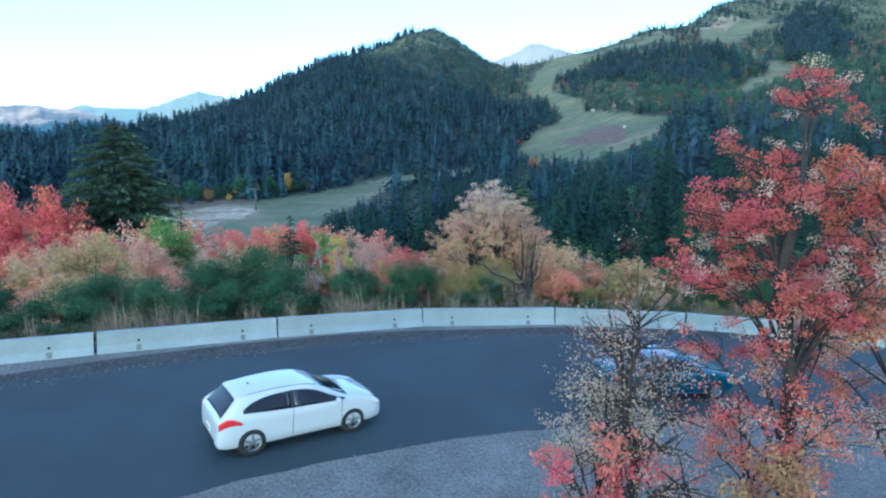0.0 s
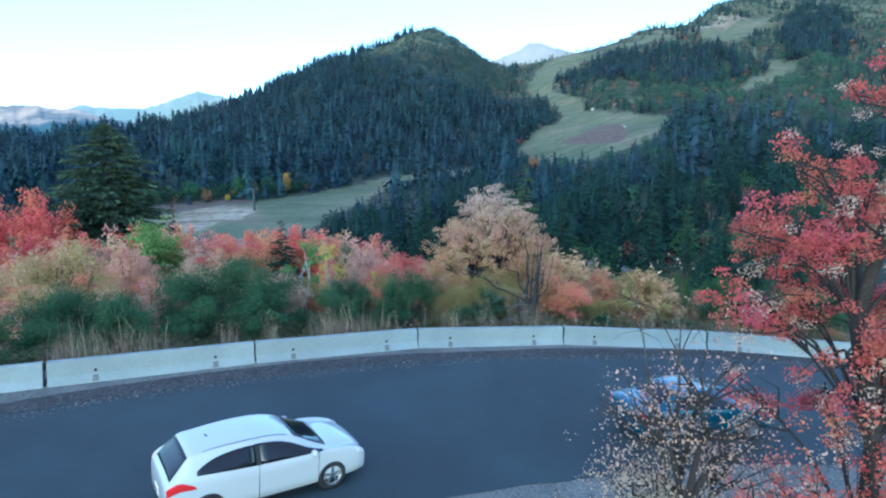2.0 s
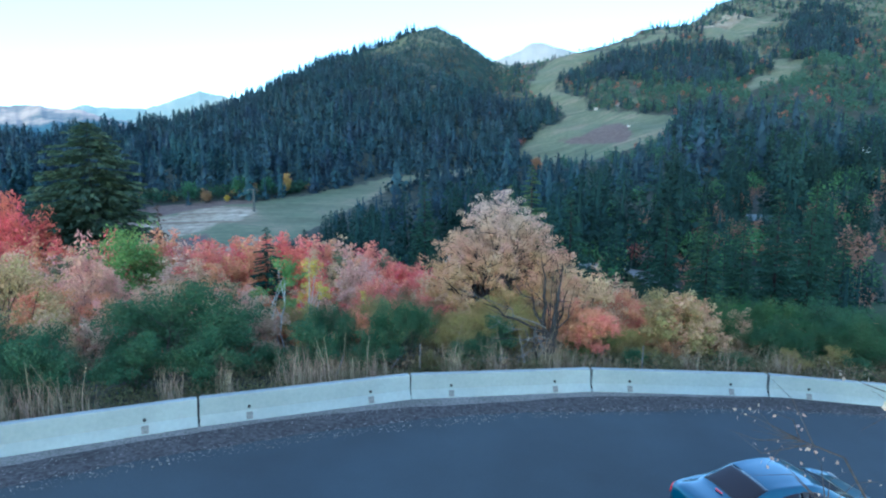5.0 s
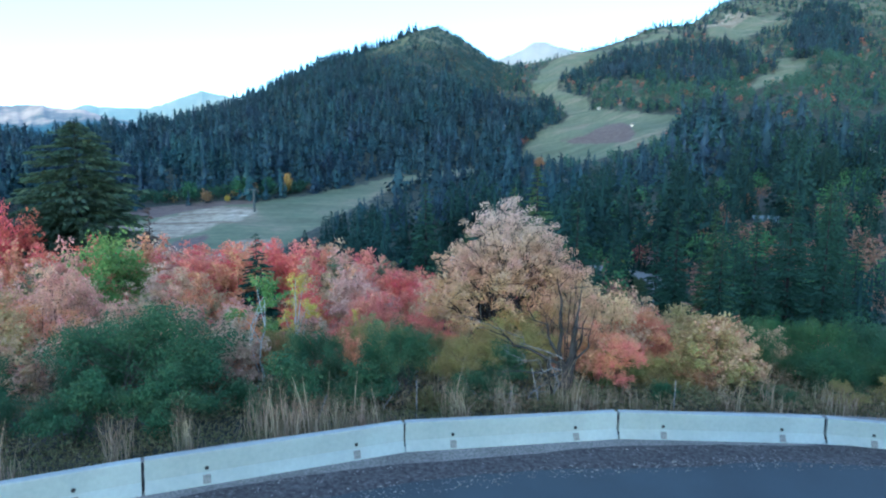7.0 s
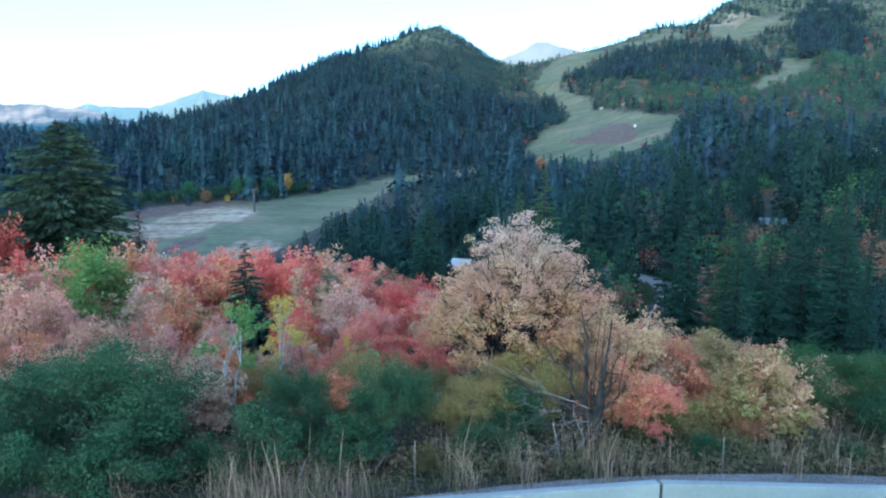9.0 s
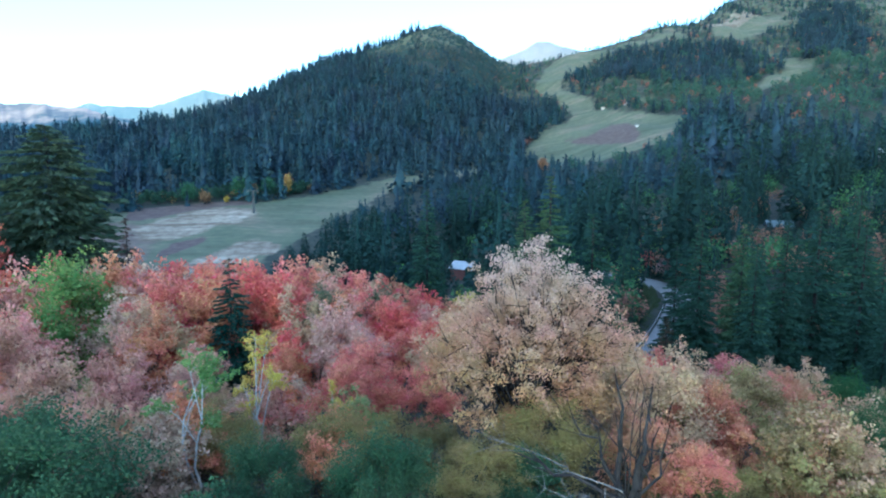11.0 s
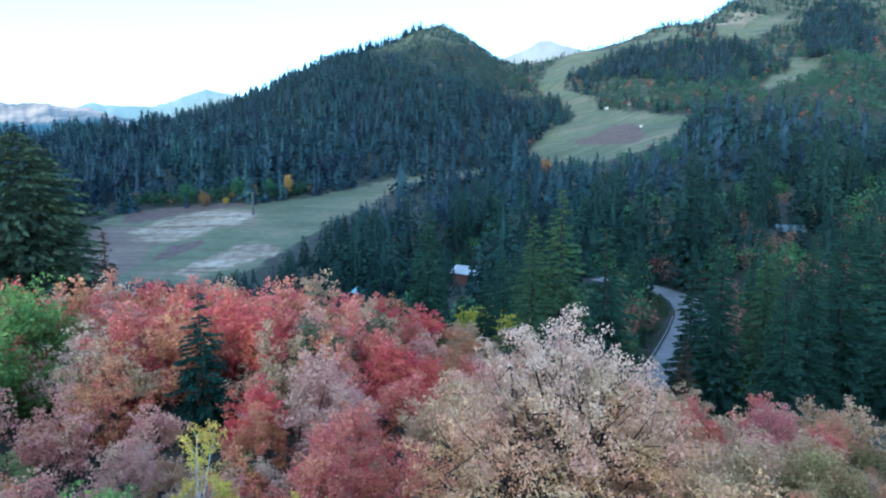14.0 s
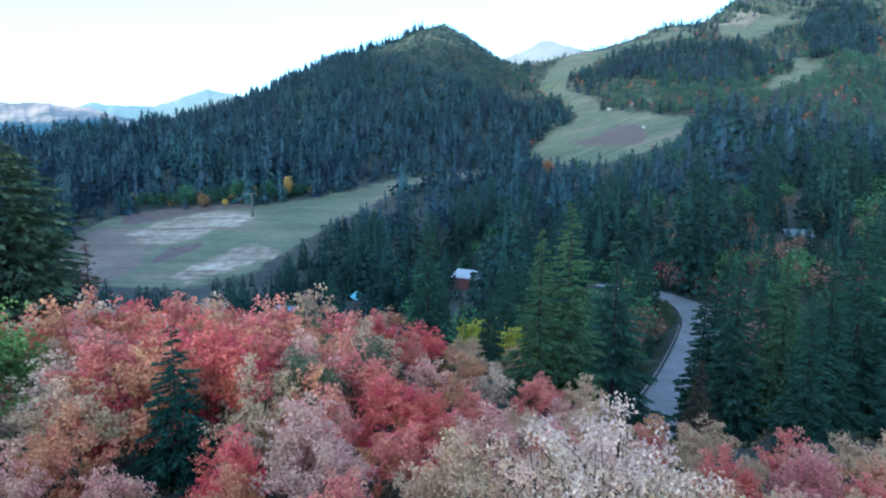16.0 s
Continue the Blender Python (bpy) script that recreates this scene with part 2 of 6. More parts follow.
def tubes(segs, sides=6):
    """Tapered limbs out of rows (start, end, radius at start, radius at end)."""
    verts, faces, n0 = [], [], 0
    ang = np.arange(sides) * 2 * np.pi / sides
    for a, b, ra, rb in segs:
        d = (b - a) / (np.linalg.norm(b - a) + 1e-9)
        u = np.cross(d, (0.31, 0.95, 0.02))
        u /= np.linalg.norm(u) + 1e-9
        w = np.cross(d, u)
        ring = np.cos(ang)[:, None] * u + np.sin(ang)[:, None] * w
        verts += [a + ring * ra, b + ring * rb]
        for i in range(sides):
            j = (i + 1) % sides
            faces.append((n0 + i, n0 + j, n0 + sides + j, n0 + sides + i))
        n0 += 2 * sides
    return np.concatenate(verts), np.array(faces)

# ---- the land ----
BEND = (13.0, -16.0)          # centre of the road's bend


def road_z(x, y):
    """The road's tilted plane: it falls towards +x and leans up to the outside of the bend."""
    return -0.0565 * np.clip(x, -70, 70) + 0.028 * np.clip(y, -40, 60) - 0.861


# The skyline ridge and the foot of the forest, shaped to fit the camera's view: bearing (x over y), rise per metre,
# assumed distance.
CREST_U = (-0.873, -0.734, -0.641, -0.549, -0.456, -0.363, -0.317, -0.271, -0.224, -0.178, -0.132, -0.085, -0.048, -0.007, 0.026, 0.063,
           0.091, 0.114, 0.156, 0.193, 0.239, 0.276, 0.295, 0.332, 0.387, 0.411, 0.443, 0.48, 0.526, 0.61, 0.656, 0.749, 0.888)
CREST_RISE = (0.0176, 0.0195, 0.028, 0.0405, 0.0525, 0.0795, 0.0955, 0.1182, 0.1401, 0.161, 0.1731, 0.1886, 0.2067, 0.2161, 0.199, 0.1731,
              0.1575, 0.1523, 0.1601, 0.1679, 0.1793, 0.1888, 0.1974, 0.2117, 0.2168, 0.2254, 0.2499, 0.2618, 0.2641, 0.2641, 0.2599, 0.2725, 0.286)
RIDGE_FAR = ((-0.873, -0.549, -0.317, -0.132, -0.007, 0.091, 0.114, 0.193, 0.285, 0.387, 0.48, 0.888),
             (650, 750, 1000, 1250, 1400, 1250, 1150, 1050, 1100, 1150, 1500, 1400))
FOOT_U = (-0.873, -0.734, -0.549, -0.363, -0.178, 0.007, 0.1, 0.193, 0.285, 0.378, 0.471, 0.61, 0.842)
FOOT_RISE = (-0.1085, -0.1019, -0.0833, -0.0592, -0.0352, -0.0133, -0.0024, 0.0031, 0.0103, 0.014, -0.0115, -0.0389, -0.0527)
FOOT_FAR = (350, 360, 385, 430, 490, 560, 580, 560, 500, 450, 390, 340, 310)


def ground_z(x, y):
    """Height of the land: road plane, slope below the bend, valley, foot of the forest, mountain crest."""
    x, y = np.asarray(x, float), np.asarray(y, float)
    plane = road_z(x, y)
    s = np.where(y < BEND[1], -1.0, np.hypot(x - BEND[0], y - BEND[1]) - 44.4)
    drop = np.interp(s, (0, 4, 9, 13, 20, 32, 45, 58, 70, 84, 118, 150, 200),
                     (0, -.6, -1.9, -3, -4.8, -7.5, -9.7, -12, -16, -23, -27, -31, -37))
    # The slope is steeper on the downhill side of the bend.
    drop = drop * (1 + 0.36 * np.clip((x - 5) / 13.0, 0, 1) * np.interp(s, (0, 8, 60, 90), (0, 1, 1, 0.1)))
    near = np.where(s < 0, plane, (plane - 0.1) * np.clip(1 - s / 130.0, 0, 1) + drop) - 0.05
    u = x / np.maximum(y - 25.0, 40.0)
    yc, yf = np.interp(u, *RIDGE_FAR), np.interp(u, FOOT_U, FOOT_FAR)
    zc = 10 + (yc - 25) * np.interp(u, CREST_U, CREST_RISE)
    zf = 10 + (yf - 25) * np.interp(u, FOOT_U, FOOT_RISE)
    z1 = np.interp(u, (-0.873, 0.1, 0.378, 0.842), (-30, -29, -27, -22))
    zv = np.interp(u, (-0.873, -0.085, 0.193, 0.424, 0.563, 0.842), (-37, -40, -34, -20, -9, -2))
    t1, t2 = np.clip((y - 150) / 110.0, 0, 1), np.clip((y - 265) / np.maximum(yf - 265, 20), 0, 1)
    t3 = np.clip((y - yf) / (yc - yf), 0, 1)
    z = z1 + (zv - z1) * t1 + (zf - zv) * t2 + (zc - zf) * t3 ** 1.08
    z = np.where(y > yc, zc - 0.35 * (y - yc), z)
    mix = np.clip((y - 110) / 50.0, 0, 1)
    mix = mix * mix * (3 - 2 * mix)
    return near * (1 - mix) + z * mix




LOWER_RUN = [(-192, 300), (-194, 329), (-193, 376), (-166, 389), (-141, 414), (-121, 407), (-89, 441), (-56, 490), (-41, 516), (4, 543), (45, 576),
             (52, 549), (31, 521), (-14, 491), (-40, 449), (-53, 405), (-66, 362), (-76, 310), (-84, 280), (-103, 258), (-125, 250), (-150, 255), (-178, 280)]
UPPER_RUN = [(72, 596), (98, 657), (120, 672), (142, 695), (170, 690), (176, 639), (216, 567), (188, 517), (170, 491), (145, 492), (114, 500), (82, 559)]
CHUTE = [(142, 695), (140, 792), (128, 912), (150, 985), (164, 1037), (190, 1050), (237, 1052), (268, 1045), (263, 1005), (223, 988), (190, 936), (157, 870), (151, 836), (172, 762), (166, 690)]
SIDE_RUN = [(298, 629), (328, 665), (366, 693), (394, 751), (398, 800), (428, 890), (442, 880), (421, 830), (402, 742), (404, 704), (382, 677), (346, 640), (305, 603)]
HIGH_GRASS = [(398, 974), (425, 1020), (420, 1041), (459, 1075), (539, 1124), (620, 1200), (640, 1190), (588, 1121), (520, 1010), (455, 946), (418, 922)]
SADDLE_GRASS = [(270, 1052), (300, 1075), (344, 1048), (390, 1060), (380, 1000), (323, 985), (296, 1012)]
BARE_STRIP = [(421, 1041), (436, 1089), (500, 1147), (580, 1215), (593, 1200), (530, 1115), (459, 1055)]
DIRT = [(-168, 345), (-156, 377), (-138, 393), (-117, 394), (-112, 378), (-116, 362), (-127, 344), (-138, 319), (-148, 319)]
DIRT_LOW = [(-114, 278), (-107, 300), (-98, 320), (-80, 317), (-78, 300), (-92, 292), (-100, 274), (-106, 262)]
EARTH = [(-180, 290), (-189, 325), (-186, 352), (-173, 356), (-148, 319), (-134, 285), (-135, 266), (-142, 256), (-163, 266)]
DUG = [(112, 620), (138, 599), (158, 613), (172, 588), (166, 539), (152, 518), (138, 552), (124, 590)]
BELT = [(-205, 392), (-166, 398), (-139, 416), (-108, 424), (-92, 440), (-100, 464), (-140, 448), (-172, 426), (-210, 412)]
BANK = [(-181, 360), (-190, 385), (-167, 402), (-143, 412), (-126, 420), (-118, 408), (-140, 397), (-158, 381), (-172, 358)]
TRACK = [(-132, 286), (-133, 313), (-123, 328), (-119, 318), (-124, 296)]
# Stands of conifers on the open western slope.
BAND = [(155, 848), (168, 927), (218, 963), (260, 976), (310, 896), (400, 918), (380, 793), (391, 760), (361, 689), (322, 670), (280, 644), (241, 697), (200, 780)]
TOP_STAND = [(403, 720), (440, 800), (480, 900), (548, 1002), (673, 1210), (760, 1255), (700, 1060), (610, 965), (560, 850), (487, 740), (430, 690)]


def inside(x, y, poly):
    """Which points lie in a polygon of the plan."""
    hit = np.zeros(np.shape(x), bool)
    for (x0, y0), (x1, y1) in zip(poly, poly[1:] + poly[:1]):
        cross = (y0 > y) != (y1 > y)
        hit ^= cross & (x < (x1 - x0) * (y - y0) / ((y1 - y0) or 1e-9) + x0)
    return hit


def blend_in(x, y, poly, soft):
    """A soft mask of a polygon: the share of points round about that lie in it."""
    total = 0.0
    for dx, dy in ((0, 0), (soft, 0), (-soft, 0), (0, soft), (0, -soft)):
        total = total + inside(x + dx, y + dy, poly)
    return total / 5.0


def rough_land(x, y):
    """Small folds in the far slopes, none near the road."""
    a = np.sin(x * 0.031 + 1.3) * np.sin(y * 0.017 + x * 0.006) + 0.5 * np.sin(x * 0.083 - y * 0.021) + 0.35 * np.sin(y * 0.06 + x * 0.11)
    u = x / np.maximum(y - 25.0, 40.0)
    t = np.clip((y - np.interp(u, FOOT_U, FOOT_FAR)) / 300.0, 0, 1) * np.clip((np.interp(u, *RIDGE_FAR) - y) / 150.0, 0.12, 1)
    return a * (6.0 * t + 0.5 * np.clip((y - 60) / 100, 0, 1))


# The lower road in the valley: plan and height.
LANE = [(20, 88, -26.5), (27, 103, -27.3), (31, 111, -27.2), (41, 128, -27.0), (51, 147, -26.8), (59, 164, -26.5), (62, 178, -26.0), (58, 190, -25.5), (46, 204, -25.5)]


def lane_at(x, y):
    """Distance from the lower road's middle, and the road's height there."""
    best, high = np.full(np.shape(x), 1e9), np.zeros(np.shape(x))
    for (x0, y0, z0), (x1, y1, z1) in zip(LANE, LANE[1:]):
        dx, dy = x1 - x0, y1 - y0
        t = np.clip(((x - x0) * dx + (y - y0) * dy) / (dx * dx + dy * dy), 0, 1)
        d = np.hypot(x - x0 - t * dx, y - y0 - t * dy)
        high = np.where(d < best, z0 + t * (z1 - z0), high)
        best = np.minimum(best, d)
    return best, high


def land_z(x, y):
    z = ground_z(x, y) + rough_land(x, y)
    d, high = lane_at(np.asarray(x, float), np.asarray(y, float))
    w = np.clip((13 - d) / 8.0, 0, 1)
    return z * (1 - w) + (high - 0.25) * w


def gz(x, y):
    return float(land_z(x, y))


def build_land():
    ys = np.concatenate([np.linspace(-160, -20, 15), np.arange(-16, 120, 1.7), np.arange(120, 600, 5.0), np.arange(600, 1560, 11.0), np.arange(1560, 2400, 60)])
    ss = np.sinh(np.linspace(-2.6, 2.6, 241)) / np.sinh(2.6)
    width = np.interp(ys, (-160, 120, 1700, 2400), (260, 300, 1900, 2600))
    x, y = ss[None, :] * width[:, None], np.repeat(ys[:, None], len(ss), 1)
    z = land_z(x, y)
    r, c = x.shape
    idx = np.arange(r * c).reshape(r, c)
    faces = np.stack([idx[:-1, :-1], idx[:-1, 1:], idx[1:, 1:], idx[1:, :-1]], -1).reshape(-1, 4)
    me = quick_mesh("ground", np.stack([x, y, z], -1).reshape(-1, 3), faces, LAND)
    fx, fy = x.ravel(), y.ravel()
    masks = {"meadow": np.maximum.reduce([blend_in(fx, fy, p, w) for p, w in ((LOWER_RUN, 18), (LOWER_RUN, 7), (UPPER_RUN, 12), (UPPER_RUN, 6), (CHUTE, 7), (SIDE_RUN, 7), (HIGH_GRASS, 20), (SADDLE_GRASS, 12))]),
             "dirt": np.maximum.reduce([blend_in(fx, fy, DIRT, 8), blend_in(fx, fy, DIRT_LOW, 6), 0.8 * blend_in(fx, fy, BARE_STRIP, 8)]),
             "earth": blend_in(fx, fy, EARTH, 10),
             "dug": np.maximum.reduce([blend_in(fx, fy, DUG, 4), blend_in(fx, fy, BANK, 3), blend_in(fx, fy, TRACK, 3)])}
    # High slopes above the forest are open grass and brush.
    u = fx / np.maximum(fy - 25, 40)
    high = np.clip((z.ravel() - 190) / 60, 0, 0.55) * (np.abs(u) < 1.2)
    high = np.maximum(high, 0.42 * np.clip((fy - 560) / 80, 0, 1) * np.clip((u - 0.04) / 0.05, 0, 1))
    masks["meadow"] = np.maximum(masks["meadow"], high)
    for name, v in masks.items():
        a = me.attributes.new(name, 'FLOAT', 'POINT')
        a.data.foreach_set("value", v.astype(np.float32))
    me.polygons.foreach_set("use_smooth", [True] * len(me.polygons))
    return tagged(new("ground", me), "mountain land with forest soil, grassy ski runs and bare earth", "ground", kind="structure")


build_land()


def ring_sheet(name, r0, r1, a0, a1, lift, m, label, category, step=0.6, wobble=0.0, seed=1):
    """A strip of the bend between two radii, laid on the road's plane."""
    rng = np.random.default_rng(seed)
    k = int(radians(a1 - a0) * r1 / step)
    ang = np.radians(np.linspace(a0, a1, k + 1))
    cols = max(2, int((r1 - r0) / 0.7) + 1)
    t = np.linspace(0, 1, cols)
    rr = r0 + (r1 - r0) * t[None, :] + np.zeros((k + 1, 1))
    if wobble:
        wave = np.convolve(rng.normal(size=k + 1 + 8), np.ones(9) / 9, 'valid') * wobble
        rr[:, 0] += wave * 1.5
        rr[:, -1] += np.roll(wave, 7)
    x, y = BEND[0] + rr * np.cos(ang)[:, None], BEND[1] + rr * np.sin(ang)[:, None]
    z = road_z(x, y) + lift
    idx = np.arange(x.size).reshape(x.shape)
    faces = np.stack([idx[:-1, :-1], idx[:-1, 1:], idx[1:, 1:], idx[1:, :-1]], -1).reshape(-1, 4)[:, ::-1]
    me = quick_mesh(name, np.stack([x, y, z], -1).reshape(-1, 3), faces, m)
    me.polygons.foreach_set("use_smooth", [True] * len(me.polygons))
    return tagged(new(name, me), label, category, kind="structure")


ring_sheet("road", 33.2, 42.1, 30, 165, 0.0, ASPHALT, "smooth dark blue-grey asphalt mountain road round a bend", "road", wobble=0.12)
ring_sheet("shoulder_outer", 42.2, 44.6, 30, 165, -0.012, GRAVEL, "gravel shoulder under the concrete barriers", "shoulder", wobble=0.1, seed=2)
ring_sheet("shoulder_inner", 27.0, 33.5, 30, 165, -0.012, GRAVEL, "pale gravel lay-by inside the bend", "shoulder", wobble=0.3, seed=3)
ring_sheet("asphalt_edge", 41.45, 42.45, 30, 165, 0.006, GRIT, "darker strip of fresh asphalt along the road edge", "road edge", wobble=0.22, seed=4)


def scatter_stones(name, r0, r1, a0, a1, count, size, m, label, seed):
    rng = np.random.default_rng(seed)
    r = rng.triangular(r0, (r0 + r1) / 2, r1, count)
    a = np.radians(rng.uniform(a0, a1, count))
    x, y = BEND[0] + r * np.cos(a), BEND[1] + r * np.sin(a)
    s = size * rng.gamma(2.0, 0.5, count).clip(0.3, 3)
    base = np.array([(1, 0, 0), (-1, 0, 0), (0, 1, 0), (0, -1, 0), (0, 0, 1), (0, 0, -.4)], float)
    tri = np.array([(0, 2, 4), (2, 1, 4), (1, 3, 4), (3, 0, 4), (2, 0, 5), (1, 2, 5), (3, 1, 5), (0, 3, 5)])
    v = base[None] * s[:, None, None] * rng.uniform(0.5, 1.2, (count, 6, 1)) * (1, 1, 0.6)
    v += np.stack([x, y, road_z(x, y) + s * 0.2 + 0.004], -1)[:, None]
    f = tri[None] + 6 * np.arange(count)[:, None, None]
    return tagged(new(name, quick_mesh(name, v.reshape(-1, 3), f.reshape(-1, 3), m)), label, "gravel", kind="stuff")


scatter_stones("gravel_debris", 40.95, 41.75, 60, 150, 6500, 0.015, STONE, "small pale stones swept along the road edge", 5)
scatter_stones("loose_gravel", 41.6, 43.3, 60, 150, 5000, 0.012, STONE, "loose gravel at the foot of the barriers", 6)
scatter_stones("layby_gravel", 28.0, 33.4, 80, 135, 4500, 0.018, STONE, "loose gravel scattered on the lay-by", 7)

# ---- concrete barriers along the outside of the bend ----
BARRIER_LONG = 6.1


def barrier_body():
    """A precast safety-shape block, upright face, sloped waist and wide foot, with a chamfered crown."""
    prof = [(-0.305, 0.0), (-0.305, 0.075), (-0.145, 0.34), (-0.105, 0.79), (-0.085, 0.81),
            (0.085, 0.81), (0.105, 0.79), (0.145, 0.34), (0.305, 0.075), (0.305, 0.0)]
    bm = bmesh.new()
    rows = []
    half = BARRIER_LONG / 2 - 0.03
    for x, inset in ((-half, 0.012), (-half + 0.02, 0), (-2, 0), (-0.7, 0), (0.8, 0), (2.1, 0), (half - 0.02, 0), (half, 0.012)):
        rows.append([bm.verts.new((x, py * (1 - inset * 2), max(pz - inset, 0) if pz > 0.5 else pz)) for py, pz in prof])
    for a, b in zip(rows, rows[1:]):
        for i in range(len(prof) - 1):
            bm.faces.new((a[i], b[i], b[i + 1], a[i + 1]))
    bm.faces.new(rows[0])
    bm.faces.new(rows[-1][::-1])
    bmesh.ops.recalc_face_normals(bm, faces=bm.faces[:])
    return bm


def barrier(m):
    b = thing("road_barrier", m, "pale grey precast concrete road barrier standing on gravel", "barrier", "barriers along the bend")
    part("body", barrier_body(), CONCRETE, b)
    for x in (-1.75, 1.75):
        # A black disc for the shaded hole of a round socket in the upright face, and a steel anchor plate on the sloped
        # foot.
        hole = cylinder(bmesh.new(), 0.045, 0.03, pose(x, -0.147, 0.44, 90), 14)
        part("socket", hole, BLACK, b, "black disc in place of the shaded socket hole")
        plate = box(bmesh.new(), x - 0.085, x + 0.085, -0.012, 0.012, -0.10, 0.10, 0.006)
        bmesh.ops.transform(plate, matrix=Matrix.Translation((0, -0.238, 0.215)) @ Matrix.Rotation(radians(-28.8), 4, 'X'), verts=plate.verts[:])
        part("anchor_plate", plate, SOCKET, b, "grey steel anchor plate")
    for z in (0.22, 0.60):
        loop = bmesh.new()
        box(loop, BARRIER_LONG / 2 - 0.05, BARRIER_LONG / 2 + 0.05, -0.20 + 0.1 * (z > 0.5), 0.12, z - 0.045, z + 0.045, 0.02)
        part("joint_loop", loop, BLACK, b, "black steel joint loop")
    pin = cylinder(bmesh.new(), 0.022, 0.74, pose(BARRIER_LONG / 2, -0.09, 0.40), 8)
    part("joint_pin", pin, BLACK, b, "black steel joint pin")
    return b


# Joints on the plan, from the uphill end; each barrier spans two of them.
JOINTS = [(-27.6, 10.2), (-22.4, 13.5), (-17.15, 16.75), (-11.75, 19.75), (-6.33, 22.58), (-0.77, 25.08), (5.18, 26.45), (11.31, 26.8), (17.4, 26.1), (23.3, 24.4), (28.9, 21.9)]
first = None
for (xa, ya), (xb, yb) in zip(JOINTS, JOINTS[1:]):
    za, zb = float(road_z(xa, ya)), float(road_z(xb, yb))
    m = pose((xa + xb) / 2, (ya + yb) / 2, (za + zb) / 2 - 0.12, 0, -math.degrees(math.atan2(zb - za, math.hypot(xb - xa, yb - ya))), math.degrees(math.atan2(yb - ya, xb - xa)))
    first = copy_thing(first, m) if first else barrier(m)

# ---- plants ----
RNG = np.random.default_rng(11)


def broadleaf_meshes(seed, height, width, leaves, leaf, clear=0.28, limbs=7, twigs=6, stems=1, tight=0.30, bark=None, crown_low=None, bare=0.0,
                     lobes=7, peak=0.0, leaf_mat=None, lean=(0, 0), sides=6, lobe=1.0, girth=1.0, ends_at=(0.3, 0.7, 1.0), flat=0.7, leader=False, dry=0.0, reach=0.80):
    """Trunk and crown of a broad-leaved tree: limbs that fork towards clumps of leaves in a lobed, uneven crown."""
    rng = np.random.default_rng(seed)
    low = height * clear if crown_low is None else crown_low
    mid = np.array([lean[0], lean[1], low + (height - low) * 0.46])
    half = np.array([width / 2, width / 2, (height - low) * 0.52])
    # Lobes: smaller crowns inside the crown, with gaps between them.
    knobs = rng.normal(size=(lobes, 3)) * (1, 1, 0.75) + (0, 0, 0.15)
    knobs /= np.linalg.norm(knobs, axis=1)[:, None]
    knobs[0] = (0.1, 0.0, 0.99)
    far = rng.uniform(0.45, reach, lobes) * (1 - peak * 0.75 * np.clip(knobs[:, 2], 0, 1) * (1 - np.clip(knobs[:, 2], 0, 1)) * 2)
    far[0] = 0.72
    lobe_at = mid + knobs * half * far[:, None]
    lobe_r = half.min() * rng.uniform(0.30, 0.50, lobes) * lobe

    segs, ends, weights = [], [], []
    r0 = (0.016 * height / np.sqrt(stems) + 0.012) * girth
    for st in range(stems):
        ang = st * 2 * np.pi / stems + rng.uniform(0, 1)
        out = np.array([np.cos(ang), np.sin(ang), 0]) * (0 if stems == 1 else width * 0.12)
        p, r = out * 0.3, r0
        spine = [p]
        up = low + (1.15 if leader else 0.3) * half[2]
        thin = min(1.0, math.sqrt(9 / lobes)) if leader else 1.0
        for i in range(4):
            q = out * (0.4 + 0.6 * (i + 1) / 4) + np.array([lean[0], lean[1], 0]) * (i + 1) / 5 + rng.normal(size=3) * (0.018, 0.018, 0) * height + np.array([0, 0, up * (i + 1) / 4])
            segs.append((p, q, r, r * 0.86))
            p, r = q, r * 0.86
            spine.append(p)
        for i in range(st, lobes, stems):
            tip = lobe_at[i]
            start = spine[-1] if knobs[i, 2] > 0.1 else spine[-2]
            if leader:
                start = max([q for q in spine[1:] if q[2] < tip[2] - 0.5 * np.hypot(*(tip - q)[:2])] or [spine[1]], key=lambda q: q[2])
            knee = start + (tip - start) * 0.5 + np.array([0, 0, 0.05 * height]) * rng.uniform(0, 1)
            segs += [(start, knee, r * 0.75 * thin, r * 0.5 * thin), (knee, tip, r * 0.5 * thin, r * 0.3 * thin)]
            for j in range(twigs):
                dd = knobs[i] * 0.5 + rng.normal(size=3) * (1, 1, 0.8)
                dd /= np.linalg.norm(dd)
                e = tip + dd * lobe_r[i] * rng.uniform(0.7, 1.25) * (1, 1, 0.9)
                s = knee + (tip - knee) * rng.uniform(0.3, 1.0)
                b = s + (e - s) * 0.55 + rng.normal(size=3) * 0.02 * width
                segs += [(s, b, r * 0.24, r * 0.13), (b, e, r * 0.13, r * 0.04)]
                for f in ends_at:
                    if rng.uniform() >= bare:
                        ends.append(s + (e - s) * f)
                        weights.append(rng.uniform(0.3, 1.5))
    v, f = tubes(segs, sides)
    trunk = quick_mesh("trunk", v, f, bark or BARK)
    trunk.polygons.foreach_set("use_smooth", [True] * len(trunk.polygons))
    ends, weights = np.array(ends), np.array(weights)
    pick = rng.choice(len(ends), leaves, p=weights / weights.sum())
    clump = half.min() * tight * 0.72 * np.interp(weights, (0.3, 1.5), (0.5, 1.15))
    offs = rng.normal(size=(leaves, 3))
    offs *= (rng.uniform(0.1, 1, leaves) ** 0.6 / np.linalg.norm(offs, axis=1))[:, None]
    c = ends[pick] + offs * clump[pick][:, None] * (1, 1, flat)
    c[:, 2] = np.maximum(c[:, 2], 0.05)
